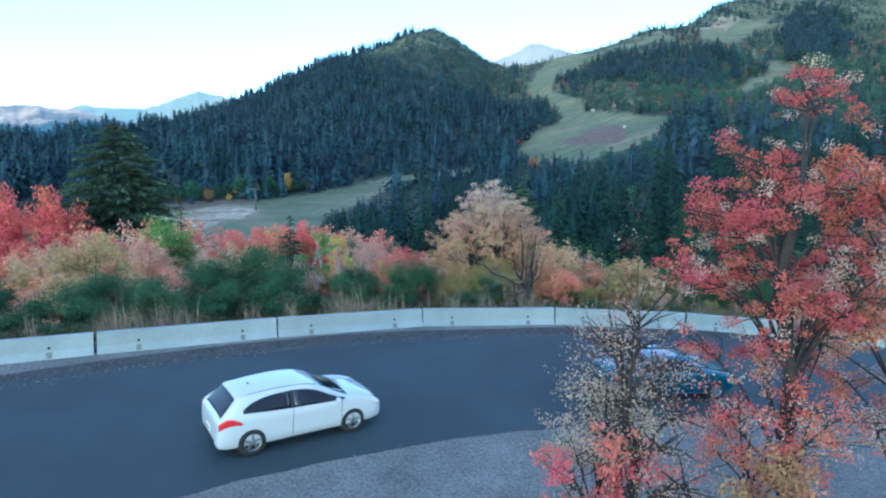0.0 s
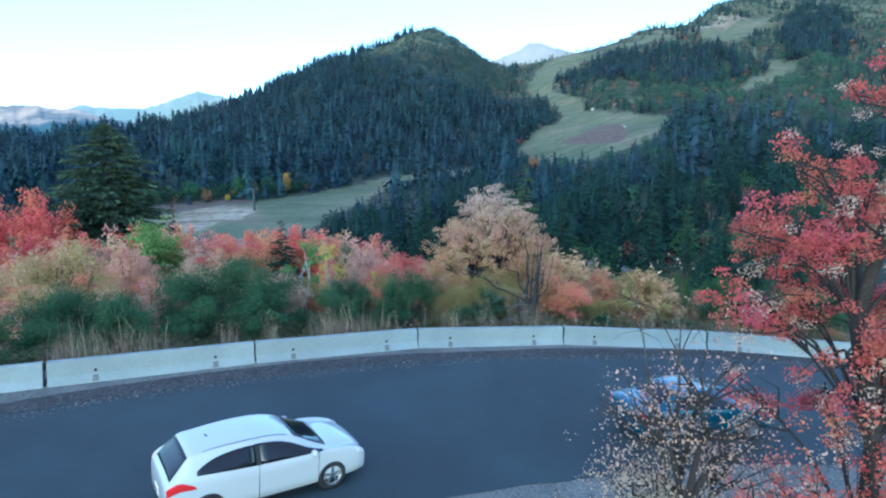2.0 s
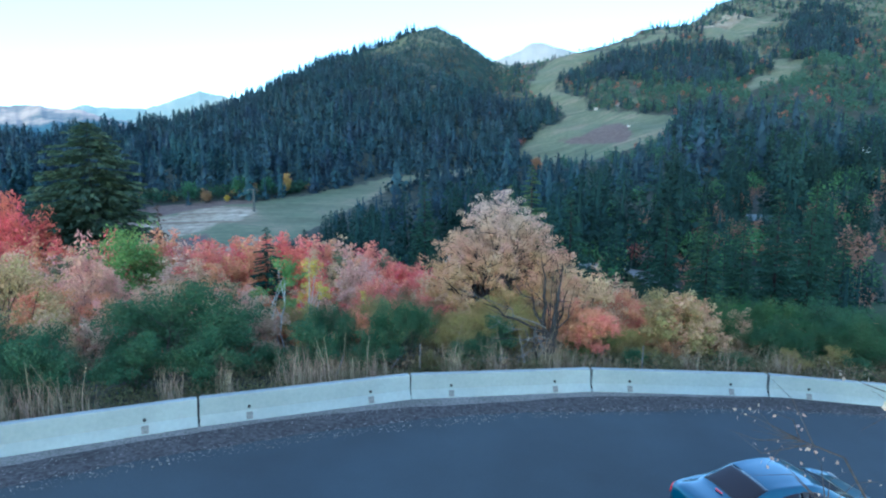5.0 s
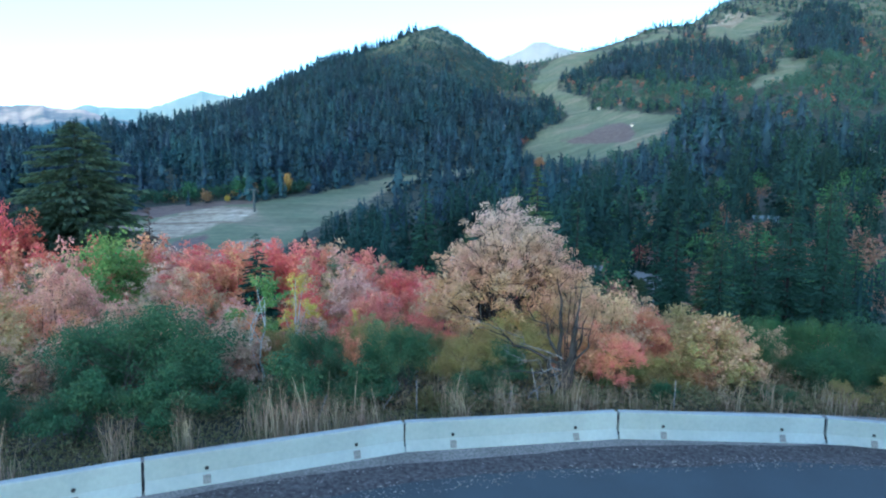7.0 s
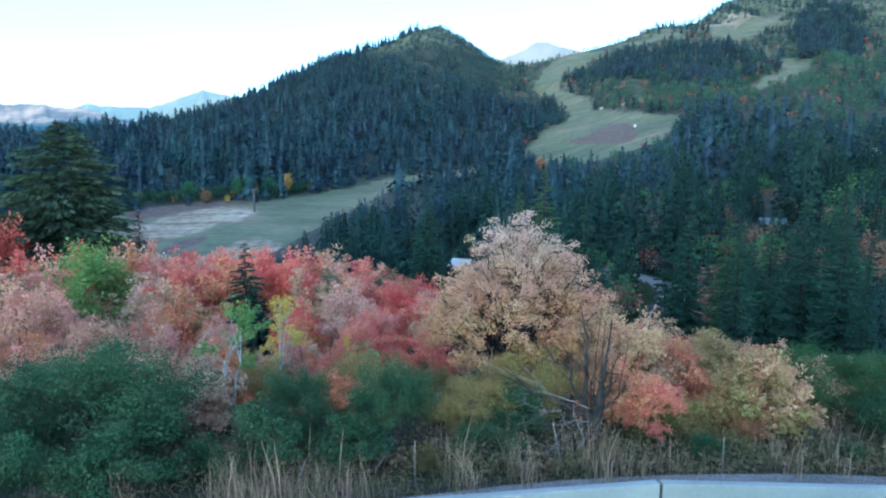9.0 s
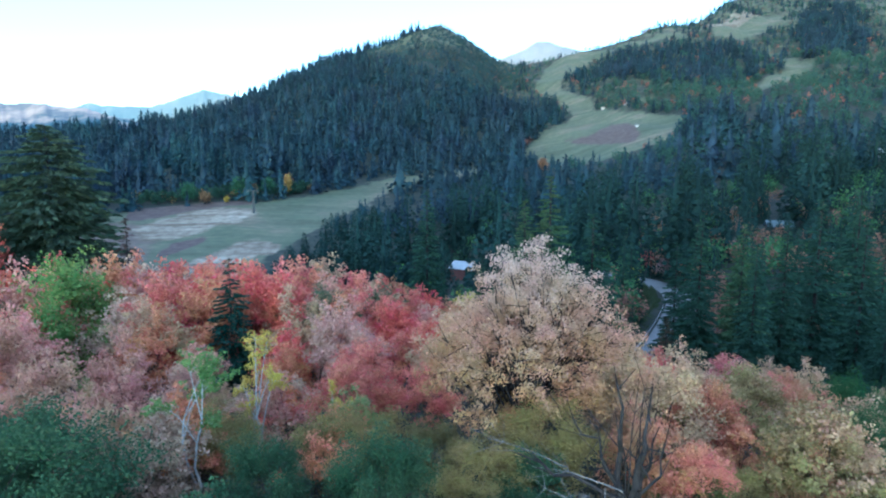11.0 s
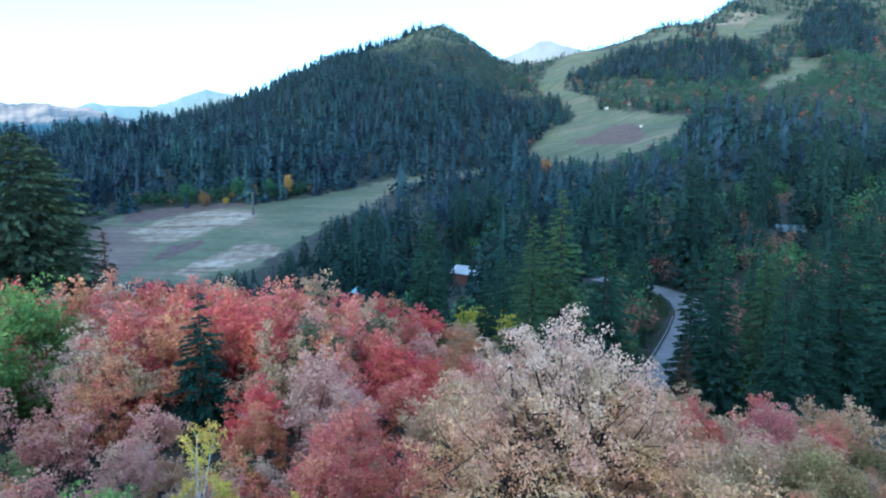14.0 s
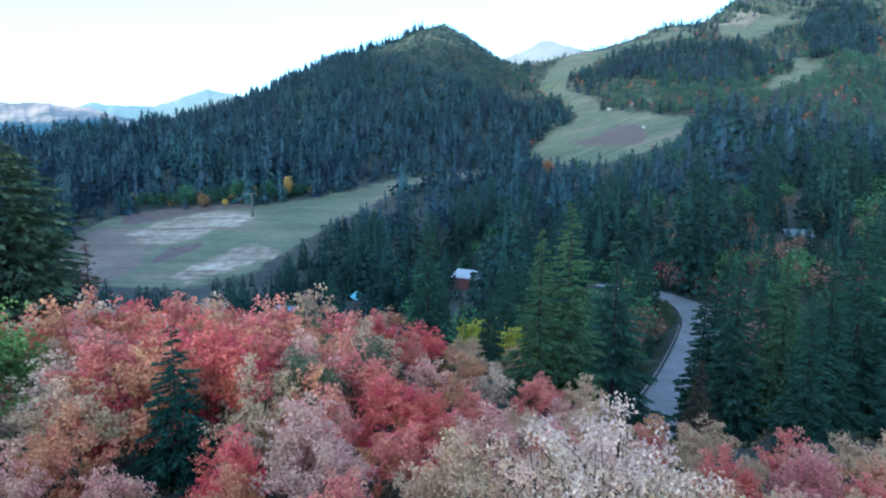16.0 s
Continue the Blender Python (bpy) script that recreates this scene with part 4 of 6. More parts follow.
def dead_snag():
    """The dead, leaning tree behind the barrier: a dark broken trunk, two thin stems and long bare boughs."""
    rng = np.random.default_rng(8)
    segs = []

    def limb(a, b, ra, rb, bend=0.12, forks=4):
        a, b = np.array(a, float), np.array(b, float)
        p = [a + (b - a) * t + rng.normal(size=3) * bend * np.sin(np.pi * t) for t in np.linspace(0, 1, 6)]
        for i in range(5):
            t0, t1 = i / 5, (i + 1) / 5
            segs.append((p[i], p[i + 1], ra + (rb - ra) * t0, ra + (rb - ra) * t1))
        for _ in range(forks):
            s = p[rng.integers(2, 6)]
            e = s + (b - a) * 0.22 + rng.normal(size=3) * 0.3
            segs.append((s, e, rb * 0.9, rb * 0.3))

    limb((0, 0, -.2), (0.1, 0, 1.4), 0.25, 0.19, 0.03, 0)
    limb((0.1, 0, 1.2), (0.45, 0.1, 3.3), 0.11, 0.03)
    limb((-0.05, 0, 1.2), (-0.25, 0.1, 3.9), 0.09, 0.02)
    limb((-0.4, -.1, -.2), (-0.55, 0, 1.6), 0.05, 0.035, 0.03, 0)
    limb((0, 0, 1.3), (-2.5, -.3, 2.6), 0.06, 0.015, 0.15, 7)
    limb((0, 0, 1.1), (-2.0, -.2, 1.2), 0.05, 0.012, 0.12, 6)
    limb((0.05, 0, 1.3), (-1.2, .3, 3.2), 0.05, 0.012, 0.12, 6)
    limb((0.1, 0, 1.2), (0.9, .2, 2.6), 0.05, 0.012, 0.1, 4)
    limb((0.2, 0.1, 0.9), (0.75, 0.2, 3.0), 0.06, 0.012, 0.1, 7)
    limb((-0.1, 0.1, 1.0), (-0.6, 0.3, 2.9), 0.05, 0.012, 0.1, 7)
    limb((0.15, 0, 1.3), (0.3, -.1, 2.5), 0.08, 0.03, 0.06, 5)
    for k in range(5):
        a = rng.uniform(-0.35, 0.4)
        limb((a, rng.uniform(-.1, .2), 0.2), (a * 1.9 + rng.normal() * 0.2, 0.1, rng.uniform(2.4, 4.2)), 0.032, 0.008, 0.12, 7)
    cuts = [len(segs)]
    # Bleached, barkless boughs that reach out low.
    for a, b, ra, rb, forks in (((-0.1, -.1, 1.6), (-2.8, -.4, 2.9), 0.018, 0.006, 14), ((-0.1, -.1, 1.2), (-1.9, -.5, 1.9), 0.016, 0.006, 12), ((-0.35, -.15, -.1), (-0.5, -.1, 1.7), 0.026, 0.012, 3)):
        limb(a, b, ra, rb, 0.14, forks)
        cuts.append(len(segs))
    pale = [segs[i:j] for i, j in zip(cuts, cuts[1:])]
    del segs[cuts[0]:]
    v, f = tubes(segs, 7)
    t = thing("dead_tree", pose(4.3, 29.3, gz(4.3, 29.3)), "dead grey tree with broken dark trunk and bare boughs", "tree")
    for bough in pale:
        v2, f2 = tubes(bough, 6)
        part("bough", quick_mesh("bough", v2, f2, DEADWOOD), None, t, "bleached grey bough")
    part("trunk", quick_mesh("trunk", v, f, grainy("old_dark_wood", (0.010, 0.009, 0.009), (0.05, 0.045, 0.042), 9, 0.95, 0.8, 0.02)), None, t)


dead_snag()


def tall_grass():
    """Dry grass and stalks along the outside of the barriers."""
    rng = np.random.default_rng(12)
    k = 26000
    a = np.radians(rng.uniform(62, 150, k))
    r = 44.1 + rng.gamma(2.0, 0.8, k)
    x, y = BEND[0] + r * np.cos(a), BEND[1] + r * np.sin(a)
    tuft = (0.5 + 0.5 * np.sin(a * 95 + np.sin(a * 31) * 3)) ** 1.5
    keep = rng.uniform(0, 1, k) < 0.16 + 0.84 * tuft ** 2 * np.interp(np.degrees(a), (88, 94, 102, 105, 111, 114, 128, 134), (0.5, 0.45, 0.5, 1, 1, 0.6, 0.7, 0.3))
    a, r, x, y, tuft = a[keep], r[keep], x[keep], y[keep], tuft[keep]
    k = len(a)
    h = rng.uniform(0.2, 0.95, k) * (0.25 + 1.0 * tuft) * np.where(rng.uniform(0, 1, k) < 0.08, 1.7, 1)
    lean = rng.normal(size=(k, 2)) * 0.16
    base = np.stack([x, y, land_z(x, y) - 0.03], -1)
    w = rng.uniform(0.003, 0.006, k) * (1 + h)
    th = rng.uniform(0, np.pi, k)
    side = np.stack([np.cos(th), np.sin(th), np.zeros(k)], -1) * w[:, None]
    top = base + np.stack([lean[:, 0] * h, lean[:, 1] * h, h], -1)
    knee = base + np.stack([lean[:, 0] * h * 0.3, lean[:, 1] * h * 0.3, h * 0.55], -1)
    v = np.stack([base - side, base + side, knee + side * 0.8, knee - side * 0.8, top + side * 0.25, top - side * 0.25], 1).reshape(-1, 3)
    q = np.array([(0, 1, 2, 3), (3, 2, 4, 5)])
    f = (q[None] + 6 * np.arange(k)[:, None, None]).reshape(-1, 4)
    tagged(new("dry_grass", quick_mesh("dry_grass", v, f, DRYGRASS)), "tall dry straw-coloured grass behind the barriers", "grass", kind="stuff")
    # Flower heads and small dry leaves on the taller stalks.
    tall = h > 0.75
    c = np.repeat(top[tall], 7, 0) + rng.normal(size=(7 * tall.sum(), 3)) * (0.05, 0.05, 0.14)
    v, f = cards(rng, c, 0.035)
    ob = tagged(new("weed_heads", quick_mesh("weed_heads", v, f, LEAF)), "brown seed heads on dry weeds", "weeds", kind="stuff")
    ob.color = (0.24, 0.17, 0.11, 1)
    # Low leafy cover right behind the barriers.
    n = 62000
    ga, gr = np.radians(rng.uniform(62, 150, n)), 44.5 + rng.gamma(2.2, 0.8, n)
    gx, gy = BEND[0] + gr * np.cos(ga), BEND[1] + gr * np.sin(ga)
    hump = 0.25 + 0.5 * (0.5 + 0.5 * np.sin(gx * 1.7 + 0.6 * np.sin(gy * 2.3))) * np.clip((gr - 44.5) / 1.2, 0.2, 1)
    v, f = cards(rng, np.stack([gx, gy, land_z(gx, gy) + rng.uniform(0.02, 1, n) * hump], -1), 0.075)
    ob = tagged(new("verge_weeds", quick_mesh("verge_weeds", v, f, LEAF)), "low green and brown weeds behind the barriers", "weeds", kind="stuff")
    ob.color = (0.165, 0.16, 0.08, 1)
    # Low ground cover on the slope.
    k = 42000
    y = 28 + 72 * rng.uniform(0, 1, k) ** 1.8
    x = rng.uniform(-0.9, 0.8, k) * (y - 5)
    ok = np.hypot(x - BEND[0], y - BEND[1]) > 44.7
    x, y = x[ok], y[ok]
    c = np.stack([x, y, land_z(x, y) + rng.uniform(0.05, 0.5, len(x))], -1)
    v, f = cards(rng, c, np.interp(y, (30, 60, 100), (0.15, 0.32, 0.5)))
    ob = tagged(new("undergrowth", quick_mesh("undergrowth", v, f, LEAF)), "low brown and green undergrowth on the slope", "undergrowth", kind="stuff")
    ob.color = (0.20, 0.165, 0.095, 1)


tall_grass()


def stake(x, y, high, lean, turn):
    t = thing("marker_stake", pose(x, y, gz(x, y) - 0.1, lean, 0, turn), "thin weathered wooden stake behind the barriers", "stake", "stakes behind the barriers")
    part("shaft", box(bmesh.new(), -.013, .013, -.013, .013, 0, high, 0.004), DEADWOOD, t)


for row in ((-0.5, 27.4, 1.35, 4, 10), (3.4, 28.4, 1.5, 12, 250), (-3.4, 26.6, 1.1, 20, 100), (7.6, 28.4, 1.2, 8, 150)):
    stake(*row)


def fallen_bough(x, y, long, turn, seed):
    rng = np.random.default_rng(seed)
    segs, p, r = [], np.zeros(3), 0.02
    for i in range(6):
        q = p + np.array([long / 6, rng.normal() * 0.07, rng.normal() * 0.05])
        segs.append((p, q, r, r * 0.8))
        for _ in range(2):
            segs.append((q, q + rng.normal(size=3) * (0.25, 0.3, 0.18) + (0.15, 0, 0.1), r * 0.5, r * 0.15))
        p, r = q, r * 0.8
    v, f = tubes(segs, 5)
    t = thing("fallen_bough", pose(x, y, gz(x, y) + 0.25, 0, -8, turn), "bleached fallen bough in the grass", "branch", "fallen boughs")
    part("wood", quick_mesh("wood", v, f, DEADWOOD), None, t)


for row in ((1.6, 28.6, 1.9, 10, 1), (2.6, 28.3, 1.5, 160, 2), (3.0, 29.0, 1.4, 40, 3), (-1.5, 27.6, 1.2, 100, 4)):
    fallen_bough(*row)

# ---- forests across the valley ----


def far_conifers(name, x, y, h, colour, m, seed, sprays=36, tiers=3, fine=1.0, core=0.5, label="dark conifer forest on the far slope"):
    """Many far conifers: ragged dark skirts round the trunk, with steeply drooping sprays outside."""
    rng = np.random.default_rng(seed)
    k, ring = len(x), 6
    base = np.stack([x, y, land_z(x, y) - 0.3], -1)
    slim = rng.uniform(0.16, 0.36, (k, 1))
    ang = rng.uniform(0, 6.28, k)[:, None, None] + np.arange(tiers)[None, :, None] * 0.7 + np.arange(ring)[None, None, :] * 2 * np.pi / ring
    u = np.arange(tiers) / tiers
    rad = (h[:, None] * slim * core * (1 - u) ** 0.75)[:, :, None] * rng.uniform(0.25, 1.2, (k, tiers, ring))
    v = np.zeros((k, tiers, ring + 1, 3))
    v[:, :, 0, 2] = h[:, None] * np.minimum(0.06 + 0.93 * (u + 1.35 / tiers), 0.97)[None]
    v[:, :, 1:, 0], v[:, :, 1:, 1] = rad * np.cos(ang), rad * np.sin(ang)
    v[:, :, 1:, 2] = (h[:, None] * (0.04 + 0.9 * u)[None])[:, :, None] + rng.uniform(-0.12, 0.08, (k, tiers, ring)) * h[:, None, None]
    v += base[:, None, None]
    i = np.arange(ring)
    quad = np.stack([np.zeros(ring, int), 1 + i, 1 + (i + 1) % ring], -1)
    f = (quad[None, None] + (ring + 1) * np.arange(k * tiers).reshape(k, tiers)[:, :, None, None]).reshape(-1, 3)
    v = v.reshape(-1, 3)
    t = rng.uniform(0, 1, (k, sprays)) ** 1.1
    th = rng.uniform(0, 2 * np.pi, (k, sprays))
    r2 = h[:, None] * slim * (1 - t) ** 0.58 * rng.uniform(0.45, 1.0, (k, sprays))
    out = np.stack([np.cos(th), np.sin(th), np.zeros_like(th)], -1)
    c = base[:, None] + out * r2[:, :, None]
    c[:, :, 2] += h[:, None] * (0.03 + 0.93 * t)
    aim = out + np.stack([np.zeros_like(t), np.zeros_like(t), -0.42 + 0.5 * t], -1)
    size = h[:, None] * (0.045 + 0.085 * (1 - t)) * fine * rng.uniform(0.8, 1.3, (k, sprays))
    v2, q = cards(rng, c.reshape(-1, 3), size.ravel(), aim.reshape(-1, 3), 0.85)
    f2 = np.concatenate([q[:, :3], q[:, (0, 2, 3)]]) + len(v)
    ob = tagged(new(name, quick_mesh(name, np.concatenate([v, v2]), np.concatenate([f, f2]), m)), label, "forest", kind="stuff")
    ob.color = (*colour, 1)
    return ob


def far_brush(name, x, y, h, colour, seed, per=34, label="low brush on the far slope"):
    """Many far broad-leaved trees or bushes, each a loose heap of leaf clumps."""
    rng = np.random.default_rng(seed)
    k = len(x)
    base = np.stack([x, y, land_z(x, y)], -1)
    d = rng.normal(size=(k, per, 3))
    d /= np.linalg.norm(d, axis=2)[:, :, None]
    d *= rng.uniform(0.4, 1, (k, per, 1))
    c = base[:, None] + (d * (0.36, 0.36, 0.46) + (0, 0, 0.5)) * h[:, None, None]
    v, f = cards(rng, c.reshape(-1, 3), np.repeat(h * 1.05 / math.sqrt(per), per), slim=0.9)
    ob = tagged(new(name, quick_mesh(name, v, f, LEAF)), label, "brush", kind="stuff")
    ob.color = (*colour, 1)
    return ob


HOMES = ((8.3, 251, -39), (-28, 220, -39), (111, 219, -14), (-42, 186, -36), (-16, 168, -35))


def hides(x, y, top):
    """Whether a tree of that height would stand on, or in front of, open ground seen from the bend."""
    d = y - 24.0
    top = top + np.sin(x * 1.7 + y * 2.3) * np.where(y < 170, 0.002, 0.012) * d - np.where(y < 170, 0, 0.012) * d
    u, e = x / d, (top - 9.8) / d
    found = np.zeros(len(x), bool)
    for p in (LOWER_RUN, UPPER_RUN, CHUTE, SIDE_RUN, HIGH_GRASS, SADDLE_GRASS):
        px, py = np.array(p, float).T
        pe = (ground_z(px, py) - 9.8) / (py - 24.0)
        shape = list(zip(px / (py - 24.0), pe))
        for share in (1.0, 0.85, 0.7, 0.55, 0.4):
            found |= inside(u, (top * share + land_z(x, y) * (1 - share) - 9.8) / d, shape) & (y < py.max())
        found |= inside(x, y, p)
    for hx, hy, hz in HOMES:
        found |= (np.abs(u - hx / (hy - 24)) < 7 / (hy - 24)) & (y < hy + 9) & (e > (hz + 2 - 9.8) / (hy - 24))
    for (lx, ly, lz) in LANE[2:]:
        found |= (np.abs(u - lx / (ly - 24)) < 3.2 / (ly - 24)) & (y < ly + 4) & (e > (lz - 0.5 - 9.8) / (ly - 24))
    return found | (lane_at(x, y)[0] < 6.2) | inside(x, y, BELT)


rng = np.random.default_rng(21)
n = 33000
y = 104 + 1316 * rng.uniform(0, 1, n) ** 0.8
u = rng.uniform(-0.86, 0.86, n)
x = u * (y - 25)
yf, yc = np.interp(u, FOOT_U, FOOT_FAR), np.interp(u, *RIDGE_FAR)
h = (rng.gamma(4, 4.4, n) * (1 + 0.35 * np.sin(x * 0.05 + 1.1) * np.sin(y * 0.043 + x * 0.02))).clip(6, 33) * np.clip(1.05 - (y - 500) / 2500, 0.6, 1.05)
keep = (rng.uniform(0, 1, n) < np.where(y < 450, np.clip(y / 1350, 0.13, 1), np.clip(y / 1100, 0.3, 1))) & (y < yc + 15)
hidden = hides(x, y, land_z(x, y) + h)
h = np.where(hidden, h * 0.55, h)
keep &= ~(hidden & hides(x, y, land_z(x, y) + h))
rise = (ground_z(x, y) - 10) / (y - 25)
# The round summit carries brush, with firs only in stands and along its crest.
stands = 0.5 + 0.5 * np.sin(x * 0.021 + 2) * np.sin(y * 0.013 + x * 0.009)
bald = np.clip((rise - np.interp(u, (-0.4, -0.22, -0.1, 0.0, 0.1), (0.20, 0.16, 0.142, 0.112, 0.08))) / 0.03, 0, 1) * (u < 0.12)
keep &= rng.uniform(0, 1, n) > bald * np.where(stands > 0.78, 0.75, 0.985)
# On the western slope the firs stand in belts between grass and brush.
belts = inside(x, y, BAND) | inside(x, y, TOP_STAND)
west = np.clip((u - 0.11) / 0.03, 0, 1) * np.clip((rise - np.interp(u, (0.1, 0.35, 0.5, 0.8), (0.07, 0.05, 0.03, 0.02))) / 0.05, 0, 1)
keep &= belts | (rng.uniform(0, 1, n) > west * np.where(stands > 0.6, 0.7, 0.93))
h = np.where((west > 0.3) | (bald > 0.3), np.minimum(h, np.where(belts, 20, 13)), h)
keep &= (rng.uniform(0, 1, n) < 0.6) | (u < 0.42) | (y > 340)
x, y, h = x[keep], y[keep], h[keep]
# Taller firs along the skyline ridge.
ru = rng.uniform(-0.62, -0.04, 330)
ry = np.interp(ru, *RIDGE_FAR) - rng.uniform(-4, 22, 330)
x, y, h = np.r_[x, ru * (ry - 25)], np.r_[y, ry], np.r_[h, rng.uniform(12, 23, 330)]
# Denser wood on the near side of the valley.
vy = 103 + 120 * rng.uniform(0, 1, 900)
vx = rng.uniform(-0.62, 0.85, 900) * (vy - 25)
vh = rng.uniform(9, 19, 900)
hidden = hides(vx, vy, land_z(vx, vy) + vh)
vh = np.where(hidden, vh * 0.55, vh)
fits = ~(hidden & hides(vx, vy, land_z(vx, vy) + vh))
px, py = [], []
for tx, ty, th, ok in zip(vx, vy, vh, fits):
    if ok and len(px) < 120 and all((tx - a) ** 2 + (ty - b) ** 2 > 36 for a, b in zip(px, py)):
        px.append(tx), py.append(ty)
        x, y, h = np.append(x, tx), np.append(y, ty), np.append(h, th)
# The nearest stand singly, each a tree of its own.
h = np.where(y < 170, np.minimum(h, 21), h)
single = (y < 170) & (np.abs(x / (y - 25)) < 0.8)
for tx, ty, th in zip(x[single], y[single], h[single]):
    plant("spruce_tree", (LIGHT if ty < 125 else THIN)[int(tx * 7) % 3], float(tx), float(ty), FIR, "tall dark green spruce in the valley wood", "tree", "spruces of the valley wood", float(th) / 20.0)
x, y, h = x[~single], y[~single], h[~single]
near = y < 330
far_conifers("conifer_wood", x[near], y[near], h[near], (0.025, 0.048, 0.041), FARNEEDLE, 1, 460, 5, 0.5, 0.28, "dark spruce wood in the valley")
far_conifers("conifer_forest", x[~near], y[~near], h[~near], HAZED_FIR, FARNEEDLE, 2, 84, 5, 0.8, 0.58)


def sprinkle(name, count, y0, y1, u0, u1, h0, h1, colour, seed, label, keep_high=0.0, per=24):
    rng = np.random.default_rng(seed)
    y = rng.uniform(y0, y1, count)
    u = rng.uniform(u0, u1, count)
    x = u * (y - 25)
    h = rng.uniform(h0, h1, count)
    ok = ~hides(x, y, land_z(x, y) + h) & (y < np.interp(u, *RIDGE_FAR) + 10) & (ground_z(x, y) >= keep_high) & (rng.uniform(0, 1, count) < np.where(u < 0.02, 0.5, 1.0))
    far_brush(name, x[ok], y[ok], h[ok], colour, seed, per, label)


sprinkle("green_brush", 5200, 560, 1400, 0.1, 0.85, 3, 8, FAR_GREEN, 31, "green brush and aspens on the high slopes", 40, 44)
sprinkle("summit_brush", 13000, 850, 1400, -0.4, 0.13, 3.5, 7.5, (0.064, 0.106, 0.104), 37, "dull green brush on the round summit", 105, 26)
sprinkle("tawny_brush", 1900, 560, 1400, -0.25, 0.85, 3, 6, (0.16, 0.13, 0.095), 32, "tawny brush on the high slopes", 60)
sprinkle("red_brush", 420, 480, 1200, 0.08, 0.8, 5, 9, (0.24, 0.125, 0.105), 33, "reddish maple brush among the far forest", 10)
sprinkle("aspen_grove", 800, 400, 760, 0.2, 0.85, 7, 14, FAR_GREEN, 34, "light green aspens among the far forest", per=70)
sprinkle("valley_maples", 110, 120, 280, 0.3, 0.85, 6, 10, (0.26, 0.155, 0.11), 35, "rusty maples among the valley spruces", -99, 170)
sprinkle("valley_aspens", 150, 120, 320, -0.1, 0.85, 7, 13, (0.10, 0.17, 0.075), 36, "yellow-green aspens among the valley spruces", -99, 170)


def lane_bank():
    """Scrub on the bank between the lower road and the spruces."""
    rng = np.random.default_rng(44)
    t = rng.uniform(0.3, 6.4, 700)
    mid = np.array(LANE, float)
    off = rng.uniform(4.9, 11, 700)
    x = np.interp(t, np.arange(len(mid)), mid[:, 0]) - off * 0.87
    y = np.interp(t, np.arange(len(mid)), mid[:, 1]) + off * 0.49
    far_brush("bank_scrub", x, y, rng.uniform(0.7, 2.3, 700) * np.interp(off, (4.9, 8), (0.5, 1.1)), (0.085, 0.115, 0.06), 45, 60, "green and brown scrub on the bank of the lower road")


lane_bank()


def forest_edge():
    """Scrub between the bare earth and the wood: green with golden and rusty bushes."""
    rng = np.random.default_rng(41)
    ex, ey = np.array([(-200, 396), (-166, 402), (-139, 420), (-108, 428), (-94, 444)], float).T
    for name, count, low, high, colour, label in (("edge_brush", 170, 4, 10, (0.055, 0.10, 0.062), "green scrub along the edge of the forest"), ("edge_gold", 34, 4, 9, (0.24, 0.16, 0.08), "golden and rusty scrub along the edge of the forest")):
        s = rng.uniform(0, 4, count)
        x = np.interp(s, np.arange(5), ex) - rng.uniform(0, 9, count)
        y = np.interp(s, np.arange(5), ey) + rng.uniform(0, 20, count)
        far_brush(name, x, y, rng.uniform(low, high, count), colour, 42, 40, label)


forest_edge()

